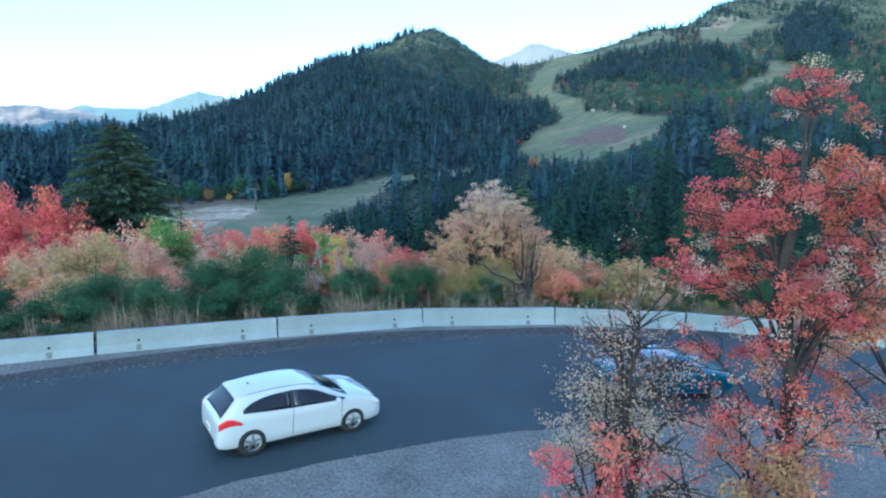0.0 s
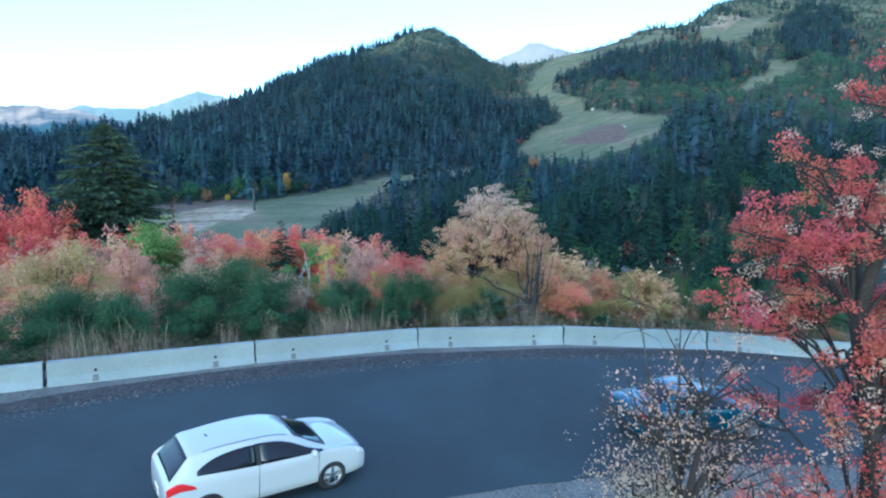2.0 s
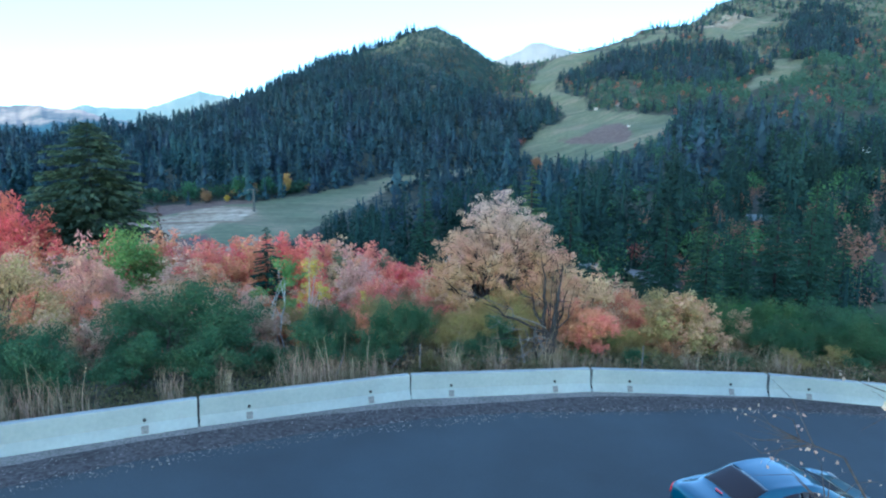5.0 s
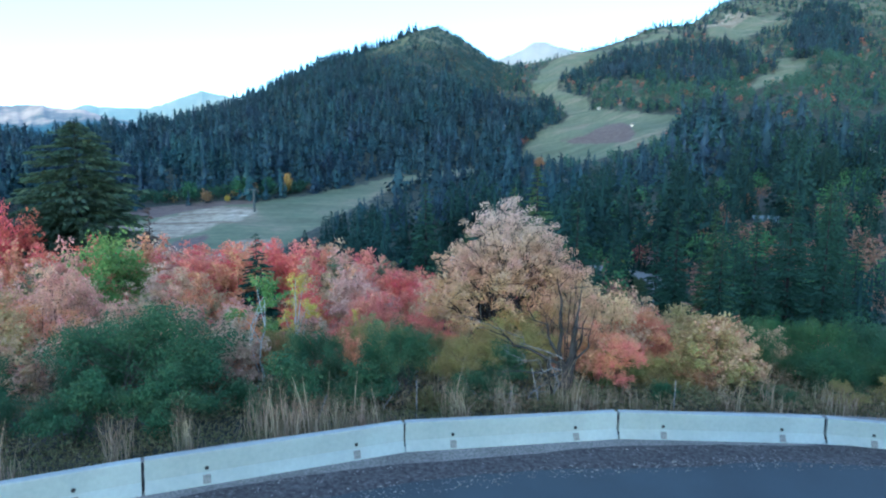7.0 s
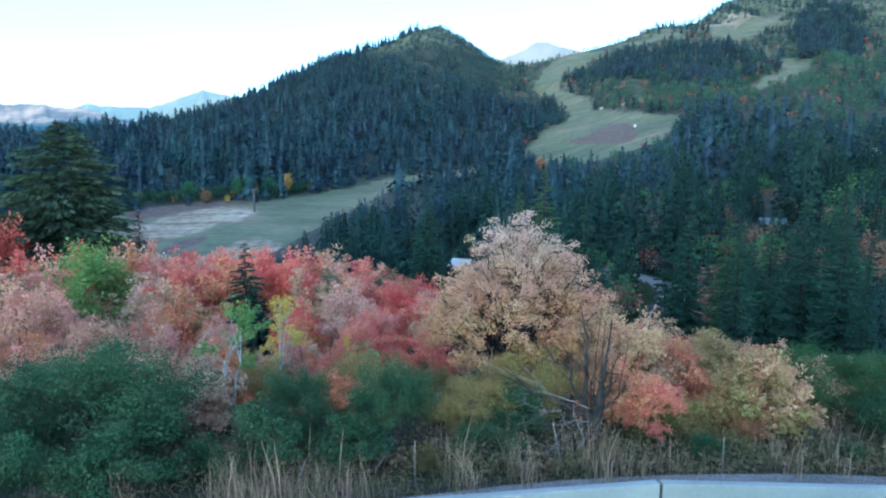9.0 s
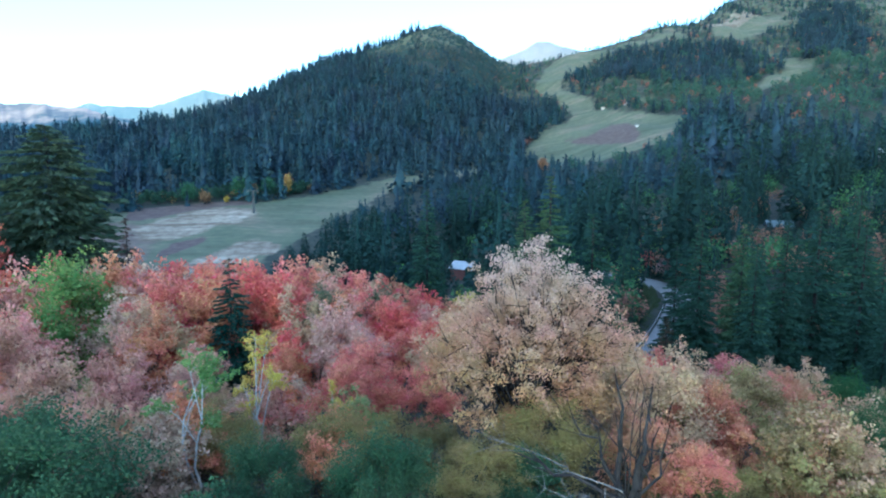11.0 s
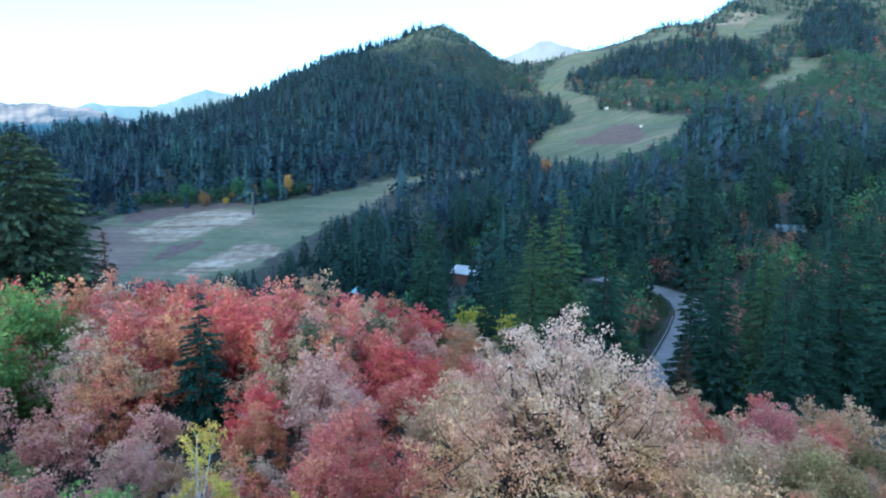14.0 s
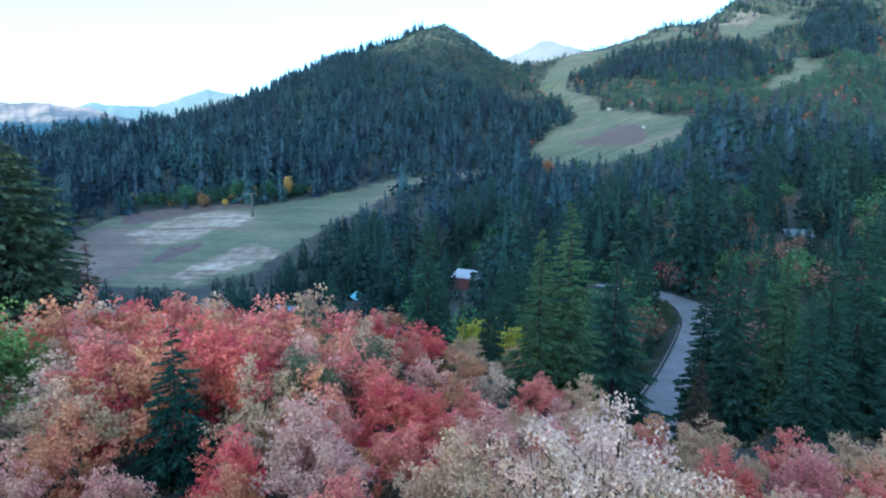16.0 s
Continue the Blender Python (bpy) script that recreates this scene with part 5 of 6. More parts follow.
# Single bright bushes at the edge of the ski run and in the valley.
for name, x, y, h, c, label in (("yellow_aspen", -107, 434, 17, (0.42, 0.29, 0.10), "slim golden aspen at the forest edge"), ("golden_bush", -127, 420, 13, (0.25, 0.165, 0.09), "orange and gold bush at the forest edge"),
                                ("golden_bush", -151, 402, 10, (0.24, 0.155, 0.085), "orange and gold bush at the forest edge"), ("yellow_bush", -139, 406, 6, (0.42, 0.33, 0.07), "yellow bush at the forest edge"),
                                ("green_aspens", -137, 424, 17, (0.07, 0.14, 0.075), "green aspens at the forest edge"), ("green_aspens", -163, 405, 16, (0.07, 0.14, 0.075), "green aspens at the forest edge"), ("green_aspens", -119, 430, 15, (0.07, 0.14, 0.075), "green aspens at the forest edge"),
                                ("orange_bush", 77, 500, 13, (0.30, 0.18, 0.11), "orange maple at the meadow edge"), ("red_bush", 63, 201, 8, (0.30, 0.085, 0.085), "crimson maple beside the lower road"), ("mauve_bush", 64, 190, 8, (0.22, 0.15, 0.15), "leafless grey-mauve bush beside the lower road"),
                                ("yellow_bush", 51, 180, 8, (0.34, 0.34, 0.07), "yellow-green bush beside the lower road"), ("lime_tree", -18, 222, 13, (0.15, 0.26, 0.07), "light green tree beside a cabin"), ("yellow_bush", 4.5, 106, 10, (0.36, 0.34, 0.05), "yellow-green bush below the maples"),
                                ("yellow_bush", 9.5, 106, 10, (0.36, 0.34, 0.05), "yellow-green bush below the maples"), ("green_tree", -29, 80, 7.5, (0.03, 0.08, 0.035), "dark green bush among maples"), ("green_tree", -24, 84, 8, (0.03, 0.08, 0.035), "dark green bush among maples")):
    rng = np.random.default_rng(int(abs(x) * 7 + y))
    t = thing(name, pose(x, y, gz(x, y)), label, "bush" if "bush" in name else "tree")
    k = 1100
    d = rng.normal(size=(k, 3))
    d /= np.linalg.norm(d, axis=1)[:, None]
    bump = (0.72 + 0.4 * np.sin(d[:, 0] * 6 + x) * np.sin(d[:, 1] * 7 + y) * np.cos(d[:, 2] * 5)) * rng.uniform(0.45, 1.15, k)
    slim = 0.2 if name == "yellow_aspen" else 0.40
    v, f = cards(rng, (d * bump[:, None] * (slim, slim, 0.44) + (0, 0, 0.52)) * h, h * 0.06, slim=0.9)
    ob = part("crown", quick_mesh("crown", v, f, LEAF), None, t)
    ob.color = (*c, 1)
    v, f = tubes([(np.zeros(3), np.array([0, 0, h * 0.6]), 0.02 * h, 0.008 * h)])
    part("trunk", quick_mesh("trunk", v, f, BARK), None, t)

# ---- the lower road with its guard rail ----


def lane():
    mid = np.array(LANE, float)
    t = np.linspace(0, len(LANE) - 1, 60)
    p = np.stack([np.interp(t, np.arange(len(LANE)), mid[:, i]) for i in range(3)], -1)
    for _ in range(3):
        p[1:-1] = (p[:-2] + 2 * p[1:-1] + p[2:]) / 4
    d = np.gradient(p, axis=0)
    nrm = np.stack([-d[:, 1], d[:, 0]], -1) / np.hypot(d[:, 0], d[:, 1])[:, None]
    rows = [np.stack([p[:, 0] + nrm[:, 0] * w, p[:, 1] + nrm[:, 1] * w, p[:, 2] + 0.02 * (1 - abs(w) / 4.4)], -1) for w in (3.6, 1.2, -1.4, -4.4)]
    v = np.stack(rows, 1)
    idx = np.arange(v.shape[0] * 4).reshape(-1, 4)
    f = np.stack([idx[:-1, :-1], idx[1:, :-1], idx[1:, 1:], idx[:-1, 1:]], -1).reshape(-1, 4)
    # The sky's reflection is put into the base colour as a paler grey.
    lane_asphalt = grainy("worn_grey_asphalt", (0.14, 0.155, 0.155), (0.20, 0.215, 0.215), 3, 0.8, 0.3, 0.01, 0.2)
    tagged(new("lower_road", quick_mesh("lower_road", v.reshape(-1, 3), f, lane_asphalt)), "asphalt road down in the valley, sky reflection put into its pale grey", "road", kind="structure")
    rail = thing("guard_rail", pose(0, 0, 0), "galvanised guard rail along the lower road", "guard rail")
    sel = range(14, 36)
    bm = bmesh.new()
    prof = [(0.0, 0.45), (0.06, 0.52), (0.0, 0.60), (0.06, 0.68), (0.0, 0.76), (-0.04, 0.60)]
    rings = []
    for i in sel:
        w = 3.95
        rings.append([bm.verts.new((p[i, 0] + nrm[i, 0] * (w - a), p[i, 1] + nrm[i, 1] * (w - a), p[i, 2] - 0.1 + z)) for a, z in prof])
    for a, b in zip(rings, rings[1:]):
        for k in range(len(prof)):
            bm.faces.new((a[k], b[k], b[(k + 1) % len(prof)], a[(k + 1) % len(prof)]))
    steel = grainy("galvanised_steel", (0.45, 0.46, 0.47), (0.62, 0.63, 0.64), 5, 0.45, 0.1, 0.004, metal=0.6)
    part("rail", bm, steel, rail)
    for i in list(sel)[::2]:
        w = 4.05
        x, y, z = p[i, 0] + nrm[i, 0] * w, p[i, 1] + nrm[i, 1] * w, p[i, 2]
        part("post", box(bmesh.new(), x - .06, x + .06, y - .06, y + .06, z - 0.5, z + 0.65, 0.01), SOCKET, rail)


lane()

# ---- buildings, lift and huts ----
ROOF = grainy("pale_metal_roof", (0.36, 0.42, 0.44), (0.50, 0.56, 0.58), 1.5, 0.45, 0.1, 0.01, metal=0.2)
REDWOOD = grainy("red_brown_boards", (0.09, 0.04, 0.034), (0.16, 0.07, 0.058), 4, 0.85, 0.3, 0.01)
DARKWOOD = grainy("dark_boards", (0.05, 0.045, 0.04), (0.10, 0.09, 0.08), 4, 0.85, 0.3, 0.01)
WHITEWALL = grainy("white_plaster", (0.42, 0.42, 0.41), (0.55, 0.55, 0.54), 2, 0.85, 0.1, 0.01)
PANE = plain("dark_window_glass", (0.02, 0.025, 0.03), 0.08)


def cabin(x, y, turn, wide, deep, wall_h, ridge, wall, roof, label, lift=0.0, porch=False, windows=2):
    """A gabled house: four walls with gables, an overhanging two-sided roof with thickness, windows and a door."""
    h = thing("cabin", pose(x, y, gz(x, y) + lift, 0, 0, turn), label, "house")
    bm = bmesh.new()
    a, b = wide / 2, deep / 2
    pts = [(-a, -b, -3), (a, -b, -3), (a, b, -3), (-a, b, -3), (-a, -b, wall_h), (a, -b, wall_h), (a, b, wall_h), (-a, b, wall_h), (0, -b, wall_h + ridge), (0, b, wall_h + ridge)]
    v = [bm.verts.new(p) for p in pts]
    for f in ((0, 1, 5, 8, 4), (2, 3, 7, 9, 6), (1, 2, 6, 5), (3, 0, 4, 7)):
        bm.faces.new([v[i] for i in f])
    part("wall", bm, wall, h)
    slope = math.atan2(ridge, a)
    for s in (-1, 1):
        long = math.hypot(a, ridge) + 0.7
        r = box(bmesh.new(), 0, long, -b - 0.7, b + 0.7, 0.0, 0.18, 0.03)
        bmesh.ops.transform(r, matrix=Matrix.Translation((0, 0, wall_h + ridge + 0.02)) @ Matrix.Rotation(0 if s > 0 else math.pi, 4, 'Z') @ Matrix.Rotation(slope, 4, 'Y'), verts=r.verts[:])
        part("roof", r, roof, h)
    for k in range(windows):
        cx = (k + 0.5) / windows * wide * 0.8 - wide * 0.4
        w = part("window", box(bmesh.new(), cx - 0.6, cx + 0.6, -b - 0.05, -b + 0.02, 0.9, 2.2, 0.01), WHITEWALL, h)
        part("pane", box(bmesh.new(), cx - 0.5, cx + 0.5, -b - 0.07, -b - 0.052, 1.0, 2.1), PANE, w)
    if porch:
        p = box(bmesh.new(), -a - 2.6, a + 1.6, -b - 3.4, -b + 0.2, 0, 0.16, 0.03)
        bmesh.ops.transform(p, matrix=Matrix.Translation((0, 0, 2.9)) @ Matrix.Rotation(0.22, 4, 'X'), verts=p.verts[:])
        part("porch_roof", p, roof, h)
        for px in (-a - 2.2, a + 1.2):
            part("porch_post", box(bmesh.new(), px - .1, px + .1, -b - 3.0, -b - 2.8, -2, 2.3, 0.01), wall, h)
    return h


cabin(8.8, 252, 58, 7.5, 10, 4.2, 2.2, REDWOOD, ROOF, "red-brown wooden chalet with a pale metal roof", 0.5, True)
cabin(-28.4, 221, 30, 3.6, 4.4, 2.4, 1.3, DARKWOOD, plain("turquoise_metal_roof", (0.14, 0.34, 0.42), 0.5), "small dark cabin with a turquoise metal roof", 0.4)
cabin(-43, 186, 70, 4.5, 5, 2.5, 1.5, DARKWOOD, plain("blue_metal_roof", (0.14, 0.30, 0.42), 0.5), "small dark cabin with a blue metal roof", 0.4)
cabin(112, 220, 75, 5, 7, 3.0, 1.7, DARKWOOD, grainy("slate_blue_roof", (0.07, 0.10, 0.12), (0.12, 0.16, 0.18), 1, 0.8), "dark hillside cabin with a grey-blue roof", -1.2)
cabin(-16, 168, 20, 5, 6, 2.4, 1.3, REDWOOD, DARKWOOD, "small brown cabin under trees", 0.0)
cabin(63, 700, 80, 14, 26, 5, 4, DARKWOOD, grainy("grey_shingle_roof", (0.20, 0.20, 0.19), (0.32, 0.31, 0.30), 1, 0.9), "ski lodge with a long grey roof at the forest edge", 2.0)
for x, y, turn, size in ((171, 690, 10, 2.6), (188, 668, 40, 2.4), (170, 566, 0, 1.8), (262, 385, 20, 2.6), (256, 378, 20, 2.4)):
    cabin(x, y, turn, size, size * 1.5, size * 0.6, size * 0.25, WHITEWALL, WHITEWALL, "small white hut beside the ski run", 0.3, windows=1)


TOWER = grainy("dark_green_steel", (0.05, 0.06, 0.06), (0.09, 0.10, 0.10), 3, 0.6)


def lift_tower(x, y):
    t = thing("lift_tower", pose(x, y, gz(x, y), 0, 0, 20), "grey steel chairlift tower on the ski run", "lift tower")
    part("pole", cylinder(bmesh.new(), 0.5, 14, pose(0, 0, 6.5), 12, 0.34), TOWER, t)
    part("cross_arm", box(bmesh.new(), -3.2, 3.2, -.25, .25, 13.2, 13.8, 0.05), TOWER, t)
    for s in (-1, 1):
        part("wheel_train", box(bmesh.new(), s * 2.9 - .2, s * 2.9 + .2, -2.4, 2.4, 12.6, 13.1, 0.08), TOWER, t)
    part("ladder", box(bmesh.new(), 0.5, 0.9, -.15, .15, 0, 12.5, 0.02), TOWER, t)


lift_tower(-114, 380)

# ---- the far ranges beyond the valley ----


def far_range(name, far, u0, u1, points, depth, base, m, label, seed, ribs=1.0):
    """A distant mountain range as a folded sheet with gullies; points: bearing and rise per metre, set to fit the
    camera's view.
    """
    rng = np.random.default_rng(seed)
    u = np.linspace(u0, u1, 220)
    pu, pe = zip(*points)
    crest = 10 + far * np.interp(u, pu, pe)
    crest += far * 0.0011 * np.interp(u * 900, np.arange(-900, 900, 3.0), np.convolve(rng.normal(size=602), np.ones(3) / 3, 'valid')[:600])
    t = np.linspace(0, 1, 28)
    fold = sum(np.sin(u[:, None] * k + ph + t[None] * lean + 1.5 * np.sin(u[:, None] * k * 0.37 + t[None] * 3)) / k for k, ph, lean in ((61, 0.3, 5), (113, 2.1, -7), (211, 4.0, 9), (371, 1.0, -12))) * 70
    z = base + (crest[:, None] - base) * t[None] ** 1.1
    y = far - depth * (1 - t[None]) + fold * far * 0.0016 * ribs * 5 * np.sin(np.pi * np.clip(t, 0.02, 1))[None] ** 0.5
    x = u[:, None] * y
    idx = np.arange(x.size).reshape(x.shape)
    f = np.stack([idx[:-1, :-1], idx[1:, :-1], idx[1:, 1:], idx[:-1, 1:]], -1).reshape(-1, 4)
    ob = new(name, quick_mesh(name, np.stack([x, y, z], -1).reshape(-1, 3), f, m))
    return tagged(ob, label, "mountain range", kind="structure")


def edge_step(n, l, value, low, high):
    r = n.new("ShaderNodeMapRange")
    l.new(value, r.inputs["Value"])
    r.inputs["From Min"].default_value, r.inputs["From Max"].default_value = low, high
    return r.outputs["Result"]


def hazy(name, dark, light, scale, haze, amount, low_shade=None):
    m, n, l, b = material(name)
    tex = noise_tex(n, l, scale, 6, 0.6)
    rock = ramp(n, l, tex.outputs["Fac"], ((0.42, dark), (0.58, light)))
    if low_shade:
        # Shade and haze over the lower slopes are painted in by height.
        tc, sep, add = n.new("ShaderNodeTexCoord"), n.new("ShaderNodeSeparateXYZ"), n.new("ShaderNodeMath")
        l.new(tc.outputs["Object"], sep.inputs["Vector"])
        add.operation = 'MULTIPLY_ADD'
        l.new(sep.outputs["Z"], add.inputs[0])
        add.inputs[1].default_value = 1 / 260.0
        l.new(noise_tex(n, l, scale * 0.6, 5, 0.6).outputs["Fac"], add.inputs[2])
        rock = mixed(n, l, edge_step(n, l, add.outputs[0], 1.25, 1.45), low_shade, rock)
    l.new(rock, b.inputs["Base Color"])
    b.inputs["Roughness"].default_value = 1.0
    # A faint glow stands in for the haze of distance on these ranges.
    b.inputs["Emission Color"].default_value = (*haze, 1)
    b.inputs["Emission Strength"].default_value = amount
    return m


# The cliffs' warm pale tone has low sunlight painted into it.
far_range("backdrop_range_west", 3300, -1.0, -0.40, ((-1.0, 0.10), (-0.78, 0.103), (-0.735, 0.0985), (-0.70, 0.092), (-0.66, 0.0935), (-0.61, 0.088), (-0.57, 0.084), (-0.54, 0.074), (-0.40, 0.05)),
          900, -60, hazy("pale_cliffs_and_scrub", (0.19, 0.18, 0.175), (0.42, 0.33, 0.27), 0.008, (0.16, 0.34, 0.44), 0.05, (0.03, 0.075, 0.11)), "pale rocky range with the last light put into its colour", 3, 0.5)
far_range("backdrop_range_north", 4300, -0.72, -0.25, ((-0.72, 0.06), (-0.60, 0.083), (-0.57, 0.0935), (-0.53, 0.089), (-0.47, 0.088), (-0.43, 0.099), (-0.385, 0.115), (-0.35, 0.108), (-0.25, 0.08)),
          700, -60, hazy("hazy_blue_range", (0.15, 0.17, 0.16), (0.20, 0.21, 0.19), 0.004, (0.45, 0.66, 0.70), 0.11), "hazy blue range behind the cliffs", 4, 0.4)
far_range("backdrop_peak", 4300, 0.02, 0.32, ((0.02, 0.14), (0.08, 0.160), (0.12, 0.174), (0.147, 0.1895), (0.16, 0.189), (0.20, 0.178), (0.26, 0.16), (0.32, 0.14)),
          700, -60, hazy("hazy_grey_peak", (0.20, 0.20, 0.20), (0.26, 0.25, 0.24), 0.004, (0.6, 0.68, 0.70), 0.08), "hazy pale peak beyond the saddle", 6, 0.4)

# ---- cars ----
GLASS = plain("tinted_car_glass", (0.008, 0.010, 0.013), 0.06, 0.0, 0.0)
TYRE = grainy("tyre_rubber", (0.012, 0.012, 0.012), (0.03, 0.03, 0.03), 40, 0.85)
ALLOY = plain("alloy_wheel", (0.45, 0.47, 0.49), 0.3, 0.9)
TRIM = plain("black_plastic_trim", (0.015, 0.015, 0.016), 0.5)
LAMP = plain("red_tail_lamp", (0.50, 0.012, 0.015), 0.12, 0.0, 1.0)
CLEAR = plain("clear_head_lamp", (0.60, 0.60, 0.58), 0.1, 0.0, 1.0)
PLATE = plain("number_plate", (0.62, 0.62, 0.60), 0.5)


def catmull(c, s):
    """Points of a smooth curve through the rows of c, at the places s counted in rows."""
    i = np.clip(np.floor(s).astype(int), 0, len(c) - 2)
    t = (s - i)[:, None, None]
    p0, p1, p2, p3 = c[np.maximum(i - 1, 0)], c[i], c[i + 1], c[np.minimum(i + 2, len(c) - 1)]
    return 0.5 * (2 * p1 + (p2 - p0) * t + (2 * p0 - 5 * p1 + 4 * p2 - p3) * t ** 2 + (3 * p1 - p0 - 3 * p2 + p3) * t ** 3)


class Shell:
    """A car's skin: half sections along its length, from sill to roof, mirrored."""

    def __init__(self, stations):
        rows = []
        for x, zl, wl, zb, wb, zt, wt in stations:
            rows.append([(x, wl * 0.86, zl), (x, wl * 0.98, zl + 0.07), (x, max(wl, wb) * 1.0, (zl * 0.45 + zb * 0.55)), (x, wb, zb), (x, wt + 0.02, zt - 0.055), (x, wt * 0.78, zt - 0.012), (x, wt * 0.4, zt + 0.004), (x, 0, zt + 0.008)])
        self.c = np.array(rows, float)
        self.x = self.c[:, 0, 0]

    def at(self, s, v):
        """Skin points at lengthwise places s and places v up the section (3: belt line, 4: roof edge, 7: middle)."""
        lines = catmull(self.c, np.asarray(s, float))
        return np.swapaxes(catmull(np.swapaxes(lines, 0, 1), np.asarray(v, float)), 0, 1)

    def place(self, x):
        return np.interp(x, self.x, np.arange(len(self.x)))

    def body(self):
        s = np.linspace(0, len(self.x) - 1, 6 * len(self.x))
        v = np.array([0, 0.4, 1, 1.5, 2, 2.5, 2.8, 3, 3.2, 3.5, 3.8, 4, 4.3, 4.6, 5, 5.5, 6, 6.5, 7])
        half = self.at(s, v)
        other = half[:, ::-1][:, 1:] * (1, -1, 1)
        grid = np.concatenate([half, other], 1)
        r, k = grid.shape[:2]
        idx = np.arange(r * k).reshape(r, k)
        f = np.stack([idx[:-1, :-1], idx[:-1, 1:], idx[1:, 1:], idx[1:, :-1]], -1).reshape(-1, 4)
        under = np.stack([idx[:-1, -1], idx[:-1, 0], idx[1:, 0], idx[1:, -1]], -1)
        bm = bmesh.new()
        vs = [bm.verts.new(p) for p in grid.reshape(-1, 3)]
        for q in np.concatenate([f, under]):
            bm.faces.new([vs[i] for i in q])
        bm.faces.new([vs[i] for i in idx[0]])
        bm.faces.new([vs[i] for i in idx[-1][::-1]])
        bmesh.ops.recalc_face_normals(bm, faces=bm.faces[:])
        return bm

    def patch(self, x0, x1, v0, v1, side, proud=0.008, n=9, m=6, taper=(0.0, 0.0)):
        """A piece of the skin standing a little proud: glass, a lamp. side: 1, -1, or 0 for both halves in one piece. taper: how far the ends narrow."""
        s = np.linspace(self.place(x0), self.place(x1), n)
        out = []
        for i, si in enumerate(s):
            t = i / (n - 1)
            top = v1 - (v1 - v0) * (taper[0] * (1 - t) ** 2 + taper[1] * t ** 2)
            out.append(self.at([si], np.linspace(v0, top, m))[0])
        g = np.array(out)
        if side == 0:
            g = np.concatenate([g, g[:, ::-1][:, 1:] * (1, -1, 1)], 1)
        else:
            g = g * (1, side, 1)
        du, dv = np.gradient(g, axis=0), np.gradient(g, axis=1)
        nrm = np.cross(du, dv)
        nrm /= np.linalg.norm(nrm, axis=2)[:, :, None] + 1e-9
        centre = np.array([self.x.mean(), 0, 0.6])
        nrm *= np.sign(((g - centre) * nrm).sum(-1, keepdims=True).mean()) or 1
        outer, inner = g + nrm * proud, g - nrm * 0.02
        r, k = g.shape[:2]
        bm = bmesh.new()
        a = [[bm.verts.new(p) for p in row] for row in outer]
        b = [[bm.verts.new(p) for p in row] for row in inner]
        for i in range(r - 1):
            for j in range(k - 1):
                bm.faces.new((a[i][j], a[i][j + 1], a[i + 1][j + 1], a[i + 1][j]))
        rim = [(i, 0) for i in range(r)] + [(r - 1, j) for j in range(1, k)] + [(i, k - 1) for i in range(r - 2, -1, -1)] + [(0, j) for j in range(k - 2, 0, -1)]
        for (i, j), (p, q) in zip(rim, rim[1:] + rim[:1]):
            bm.faces.new((a[i][j], a[p][q], b[p][q], b[i][j]))
        bmesh.ops.recalc_face_normals(bm, faces=bm.faces[:])
        return bm


def wheel(car, x, side, track, radius, spokes):
    """A tyre with a rounded shoulder, a dished rim and spokes."""
    w = part("wheel", cylinder(bmesh.new(), radius * 0.30, 0.10, pose(0, 0, 0, 90), 16), TRIM, car, at=pose(x, side * (track - 0.10), radius))
    bm = bmesh.new()
    prof = [(0.64, -0.10), (0.93, -0.105), (1.0, -0.07), (1.0, 0.07), (0.93, 0.105), (0.64, 0.10)]
    k = 32
    rows = [[bm.verts.new((radius * p * math.cos(2 * math.pi * i / k), y, radius * p * math.sin(2 * math.pi * i / k))) for p, y in prof] for i in range(k)]
    for a, b in zip(rows, rows[1:] + rows[:1]):
        for j in range(len(prof)):
            bm.faces.new((a[j], b[j], b[(j + 1) % len(prof)], a[(j + 1) % len(prof)]))
    bmesh.ops.recalc_face_normals(bm, faces=bm.faces[:])
    part("tyre", bm, TYRE, w, smooth=True)
    bm = bmesh.new()
    for i in range(k):
        a0, a1 = 2 * math.pi * i / k, 2 * math.pi * (i + 1) / k
        q = [(math.cos(a) * radius * p, side * y, math.sin(a) * radius * p) for a, p, y in ((a0, 0.66, 0.105), (a1, 0.66, 0.105), (a1, 0.58, 0.06), (a0, 0.58, 0.06))]
        bm.faces.new([bm.verts.new(c) for c in q])
    for i in range(spokes):
        box_m = Matrix.Rotation(2 * math.pi * i / spokes, 4, 'Y')
        r = bmesh.ops.create_cube(bm, size=1, matrix=box_m @ Matrix.Translation((0, side * 0.085, radius * 0.36)) @ Matrix.Diagonal((radius * 0.17, 0.025, radius * 0.56, 1)))
    cylinder(bm, radius * 0.15, 0.04, pose(0, side * 0.085, 0, 90), 14)
    part("rim", bm, ALLOY, w)


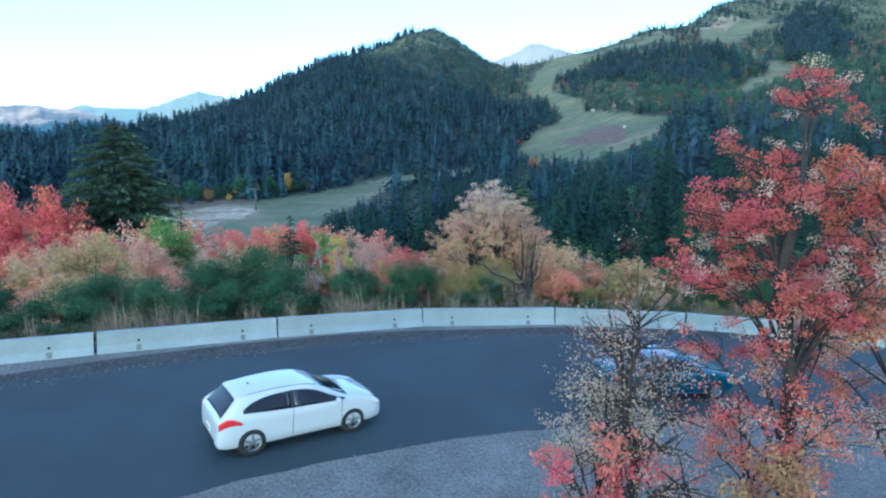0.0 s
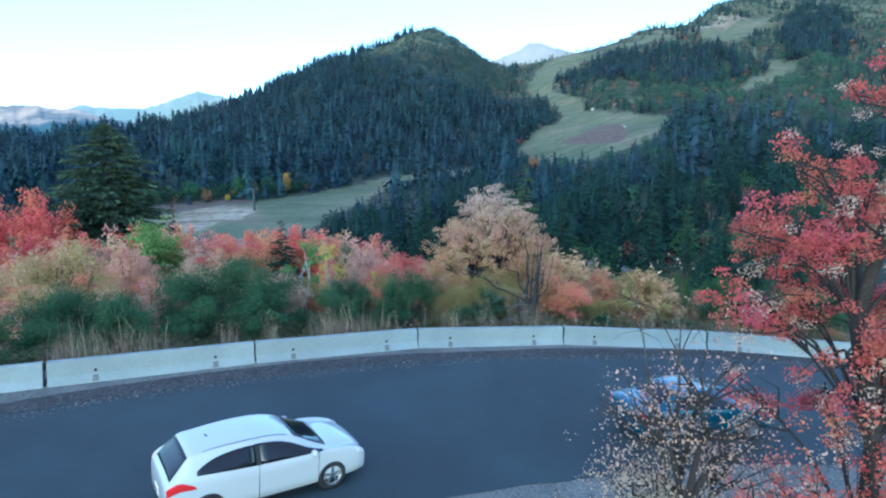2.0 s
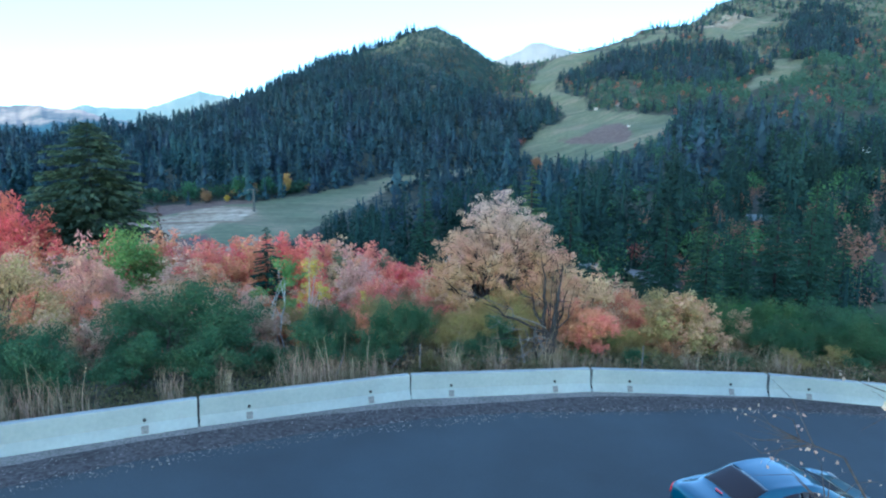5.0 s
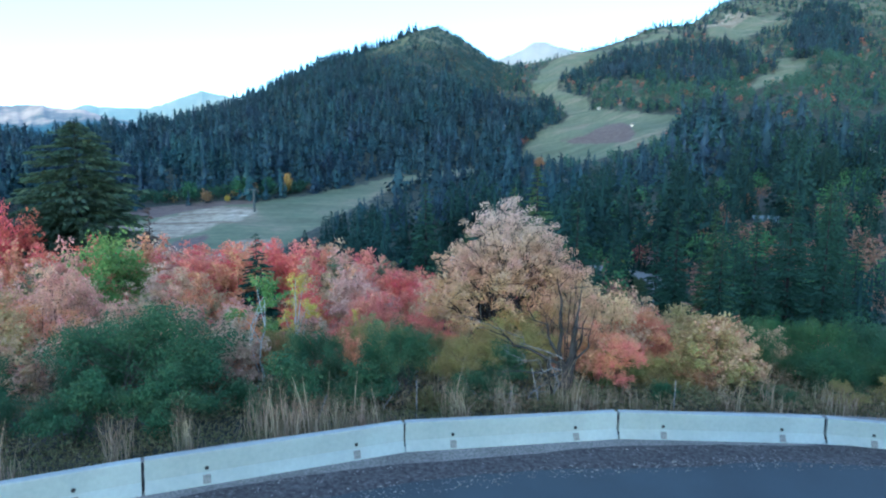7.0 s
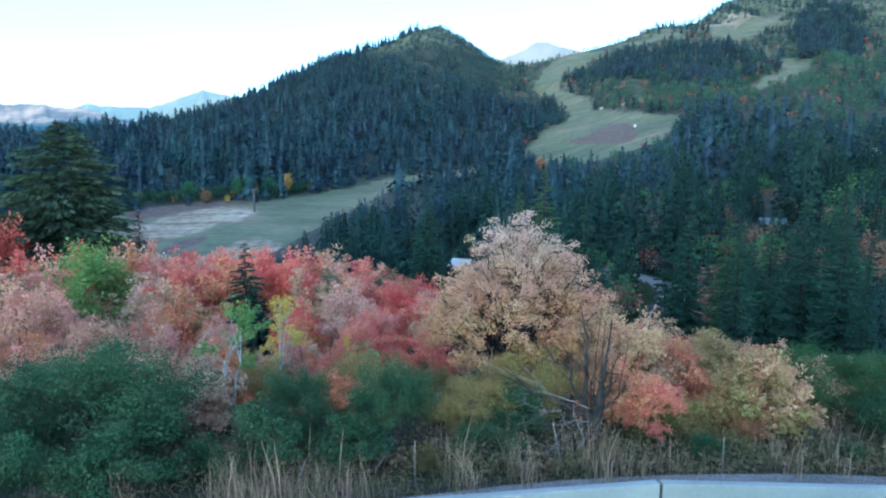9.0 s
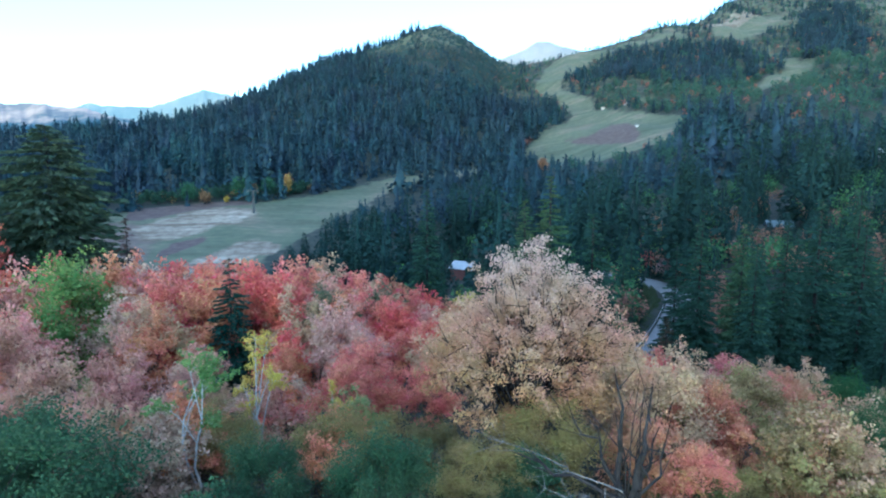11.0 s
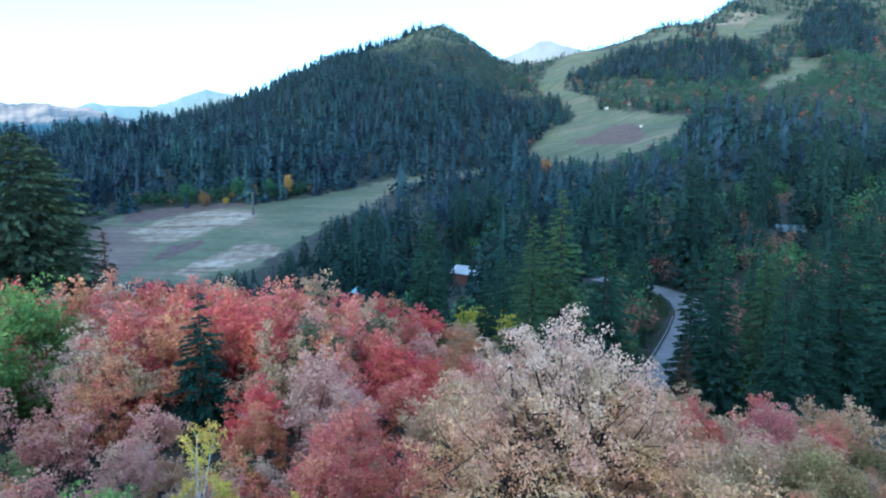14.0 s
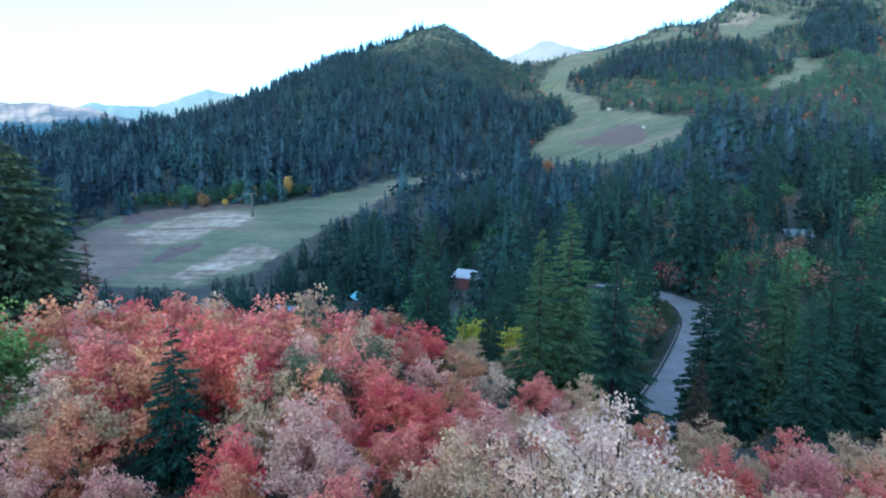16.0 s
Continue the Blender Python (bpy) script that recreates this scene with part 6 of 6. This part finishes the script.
def car(name, m, stations, paint, label, wheelbase, radius, track, glass, spokes):
    """glass: along x, the ends of the side windows, the pillar, the windscreen and the rear window."""
    c = thing(name, m, label, "car", "cars on the bend")
    sh = Shell(stations)
    part("body", sh.body(), paint, c, smooth=True)
    (g0, pillar, g1), (w0, w1), (r0, r1) = glass
    for side in (1, -1):
        part("side_window", sh.patch(g0, pillar - 0.04, 3.10, 3.86, side, taper=(0.75, 0.0)), GLASS, c, "dark tinted side window", True)
        part("side_window", sh.patch(pillar + 0.04, g1, 3.10, 3.86, side, taper=(0.0, 0.72)), GLASS, c, "dark tinted side window", True)
        part("window_pillar", sh.patch(pillar - 0.045, pillar + 0.045, 3.08, 3.88, side, 0.010, 4), TRIM, c)
        part("sill", sh.patch(0.5, wheelbase - 0.5, 0.15, 0.7, side, 0.012), TRIM if name == "hatchback_car" else paint, c)
        for x in (0, wheelbase):
            # No arch is cut; a dark disc stands in for its shade.
            arch = cylinder(bmesh.new(), radius + 0.055, 0.05, pose(x, side * (track - 0.012), radius + 0.01, 90), 32)
            part("wheel_arch", arch, TRIM, c, "dark disc in place of the shaded wheel arch")
            wheel(c, x, side, track + 0.065, radius, spokes)
        mirror = bmesh.new()
        bmesh.ops.create_icosphere(mirror, subdivisions=2, radius=1, matrix=pose(g1 - 0.22, side * (track + 0.10), 0.99) @ Matrix.Diagonal((0.07, 0.11, 0.075, 1)))
        part("mirror", mirror, paint, c, smooth=True)
        for x in (g0 + 0.55, pillar + 0.30):
            p = sh.at([sh.place(x)], [2.72])[0, 0] * (1, side, 1)
            part("door_handle", box(bmesh.new(), p[0] - 0.09, p[0] + 0.09, p[1] - 0.012, p[1] + 0.012, p[2] - 0.014, p[2] + 0.014, 0.008), paint, c)
        for x in (pillar, g1 - 0.10):
            part("door_seam", sh.patch(x - 0.006, x + 0.006, 0.8, 3.05, side, 0.003, 3, 12), TRIM, c)
    part("windscreen", sh.patch(w0, w1, 4.35, 7, 0, n=10, m=9), GLASS, c, "dark windscreen", True)
    part("rear_window", sh.patch(r0, r1, 4.5, 7, 0, n=8, m=9), GLASS, c, "dark rear window", True)
    x0 = stations[0][0]
    for side in (1, -1):
        bm = sh.patch(x0 + 0.05, x0 + (0.58 if name == "hatchback_car" else 0.30), 2.45, 3.08, side, 0.014, 8, 6, taper=(0.0, 0.85 if name == "hatchback_car" else 0.3))
        part("tail_light", bm, LAMP, c, "red tail light", True)
        part("head_light", sh.patch(sh.x[-3] - 0.05, sh.x[-2] - 0.02, 2.5, 3.3, side, 0.01, 6, 5), CLEAR, c, "clear head light", True)
    part("bumper_strip", box(bmesh.new(), x0 - 0.015, x0 + 0.08, -0.52, 0.52, stations[0][1] - 0.02, stations[0][1] + 0.10, 0.02), TRIM, c)
    z = stations[0][3] - 0.06
    plate = part("number_plate", box(bmesh.new(), x0 - 0.02, x0 + 0.015, -0.16, 0.16, z - 0.08, z + 0.08, 0.006), PLATE, c, "pale number plate")
    part("plate_bar", box(bmesh.new(), x0 - 0.024, x0 - 0.0201, -0.12, 0.12, z - 0.03, z + 0.03), SOCKET, plate)
    return c, sh


def on_road(x, y, turn):
    """A pose on the road's tilted plane."""
    n = Vector((0.0565, -0.028, 1)).normalized()
    f = Vector((math.cos(radians(turn)), math.sin(radians(turn)), 0))
    f = (f - n * f.dot(n)).normalized()
    m = Matrix((f, n.cross(f), n)).transposed().to_4x4()
    return Matrix.Translation((x, y, float(road_z(x, y)) + 0.004)) @ m


HATCH = ((-.80, .34, .52, .62, .60, .70, .46), (-.78, .27, .74, .78, .74, .90, .60), (-.71, .24, .83, .93, .80, .98, .70), (-.52, .22, .87, 1.02, .83, 1.17, .66), (-.30, .21, .88, 1.03, .85, 1.385, .60), (-.05, .20, .89, 1.03, .87, 1.43, .59), (.35, .20, .90, 1.00, .89, 1.465, .60), (.9, .20, .90, .97, .90, 1.48, .62),
         (1.4, .20, .90, .95, .90, 1.455, .61), (1.8, .20, .90, .94, .90, 1.36, .60), (2.2, .20, .90, .94, .89, 1.17, .64), (2.6, .20, .90, .95, .88, 1.01, .70), (3.0, .20, .90, .90, .86, .95, .66), (3.3, .22, .88, .80, .83, .86, .60), (3.49, .25, .80, .66, .77, .73, .52), (3.57, .32, .58, .50, .60, .56, .42))
SEDAN = ((-.93, .42, .48, .72, .54, .78, .42), (-.87, .34, .72, .84, .70, .96, .56), (-.70, .27, .82, .92, .77, 1.03, .62), (-.25, .22, .86, .95, .83, 1.07, .64), (.12, .22, .87, .96, .85, 1.24, .60), (.45, .22, .87, .95, .86, 1.38, .58), (.95, .22, .87, .94, .87, 1.43, .60), (1.4, .22, .87, .93, .87, 1.42, .60),
         (1.75, .22, .87, .92, .87, 1.34, .59), (2.2, .22, .87, .92, .86, 1.14, .63), (2.65, .22, .87, .92, .85, .97, .66), (2.98, .22, .87, .86, .83, .90, .60), (3.3, .24, .83, .77, .80, .80, .54), (3.48, .28, .72, .64, .72, .67, .46), (3.56, .34, .54, .50, .55, .53, .38))
WHITE_PAINT = plain("white_car_paint", (0.50, 0.53, 0.54), 0.32, 0.0, 1.0)
BLUE_PAINT = plain("metallic_blue_car_paint", (0.007, 0.075, 0.135), 0.3, 0.4, 1.0)
hatch, skin = car("hatchback_car", on_road(-5.0, 14.1, 34), HATCH, WHITE_PAINT, "white hatchback on the asphalt bend", 2.65, 0.335, 0.845, ((-.20, 1.00, 2.42), (1.84, 2.56), (-.68, -.33)), 5)
part("roof_aerial", cylinder(bmesh.new(), 0.02, 0.10, pose(0.15, 0, 1.48, 0, -40, 0), 8, 0.008), TRIM, hatch)
for side in (1, -1):
    part("roof_rail", skin.patch(-0.05, 1.7, 4.28, 4.36, side, 0.006, 16, 3), TRIM, hatch, "black roof seam")
sedan, skin = car("sedan_car", on_road(6.1, 18.55, 13), SEDAN, BLUE_PAINT, "metallic blue sedan on the asphalt bend", 2.70, 0.315, 0.825, ((0.18, 1.12, 2.30), (1.80, 2.60), (-.20, .42)), 8)
part("brake_light", box(bmesh.new(), -.30, -.26, -.10, .10, 1.085, 1.105, 0.005), LAMP, sedan, "high red brake light")
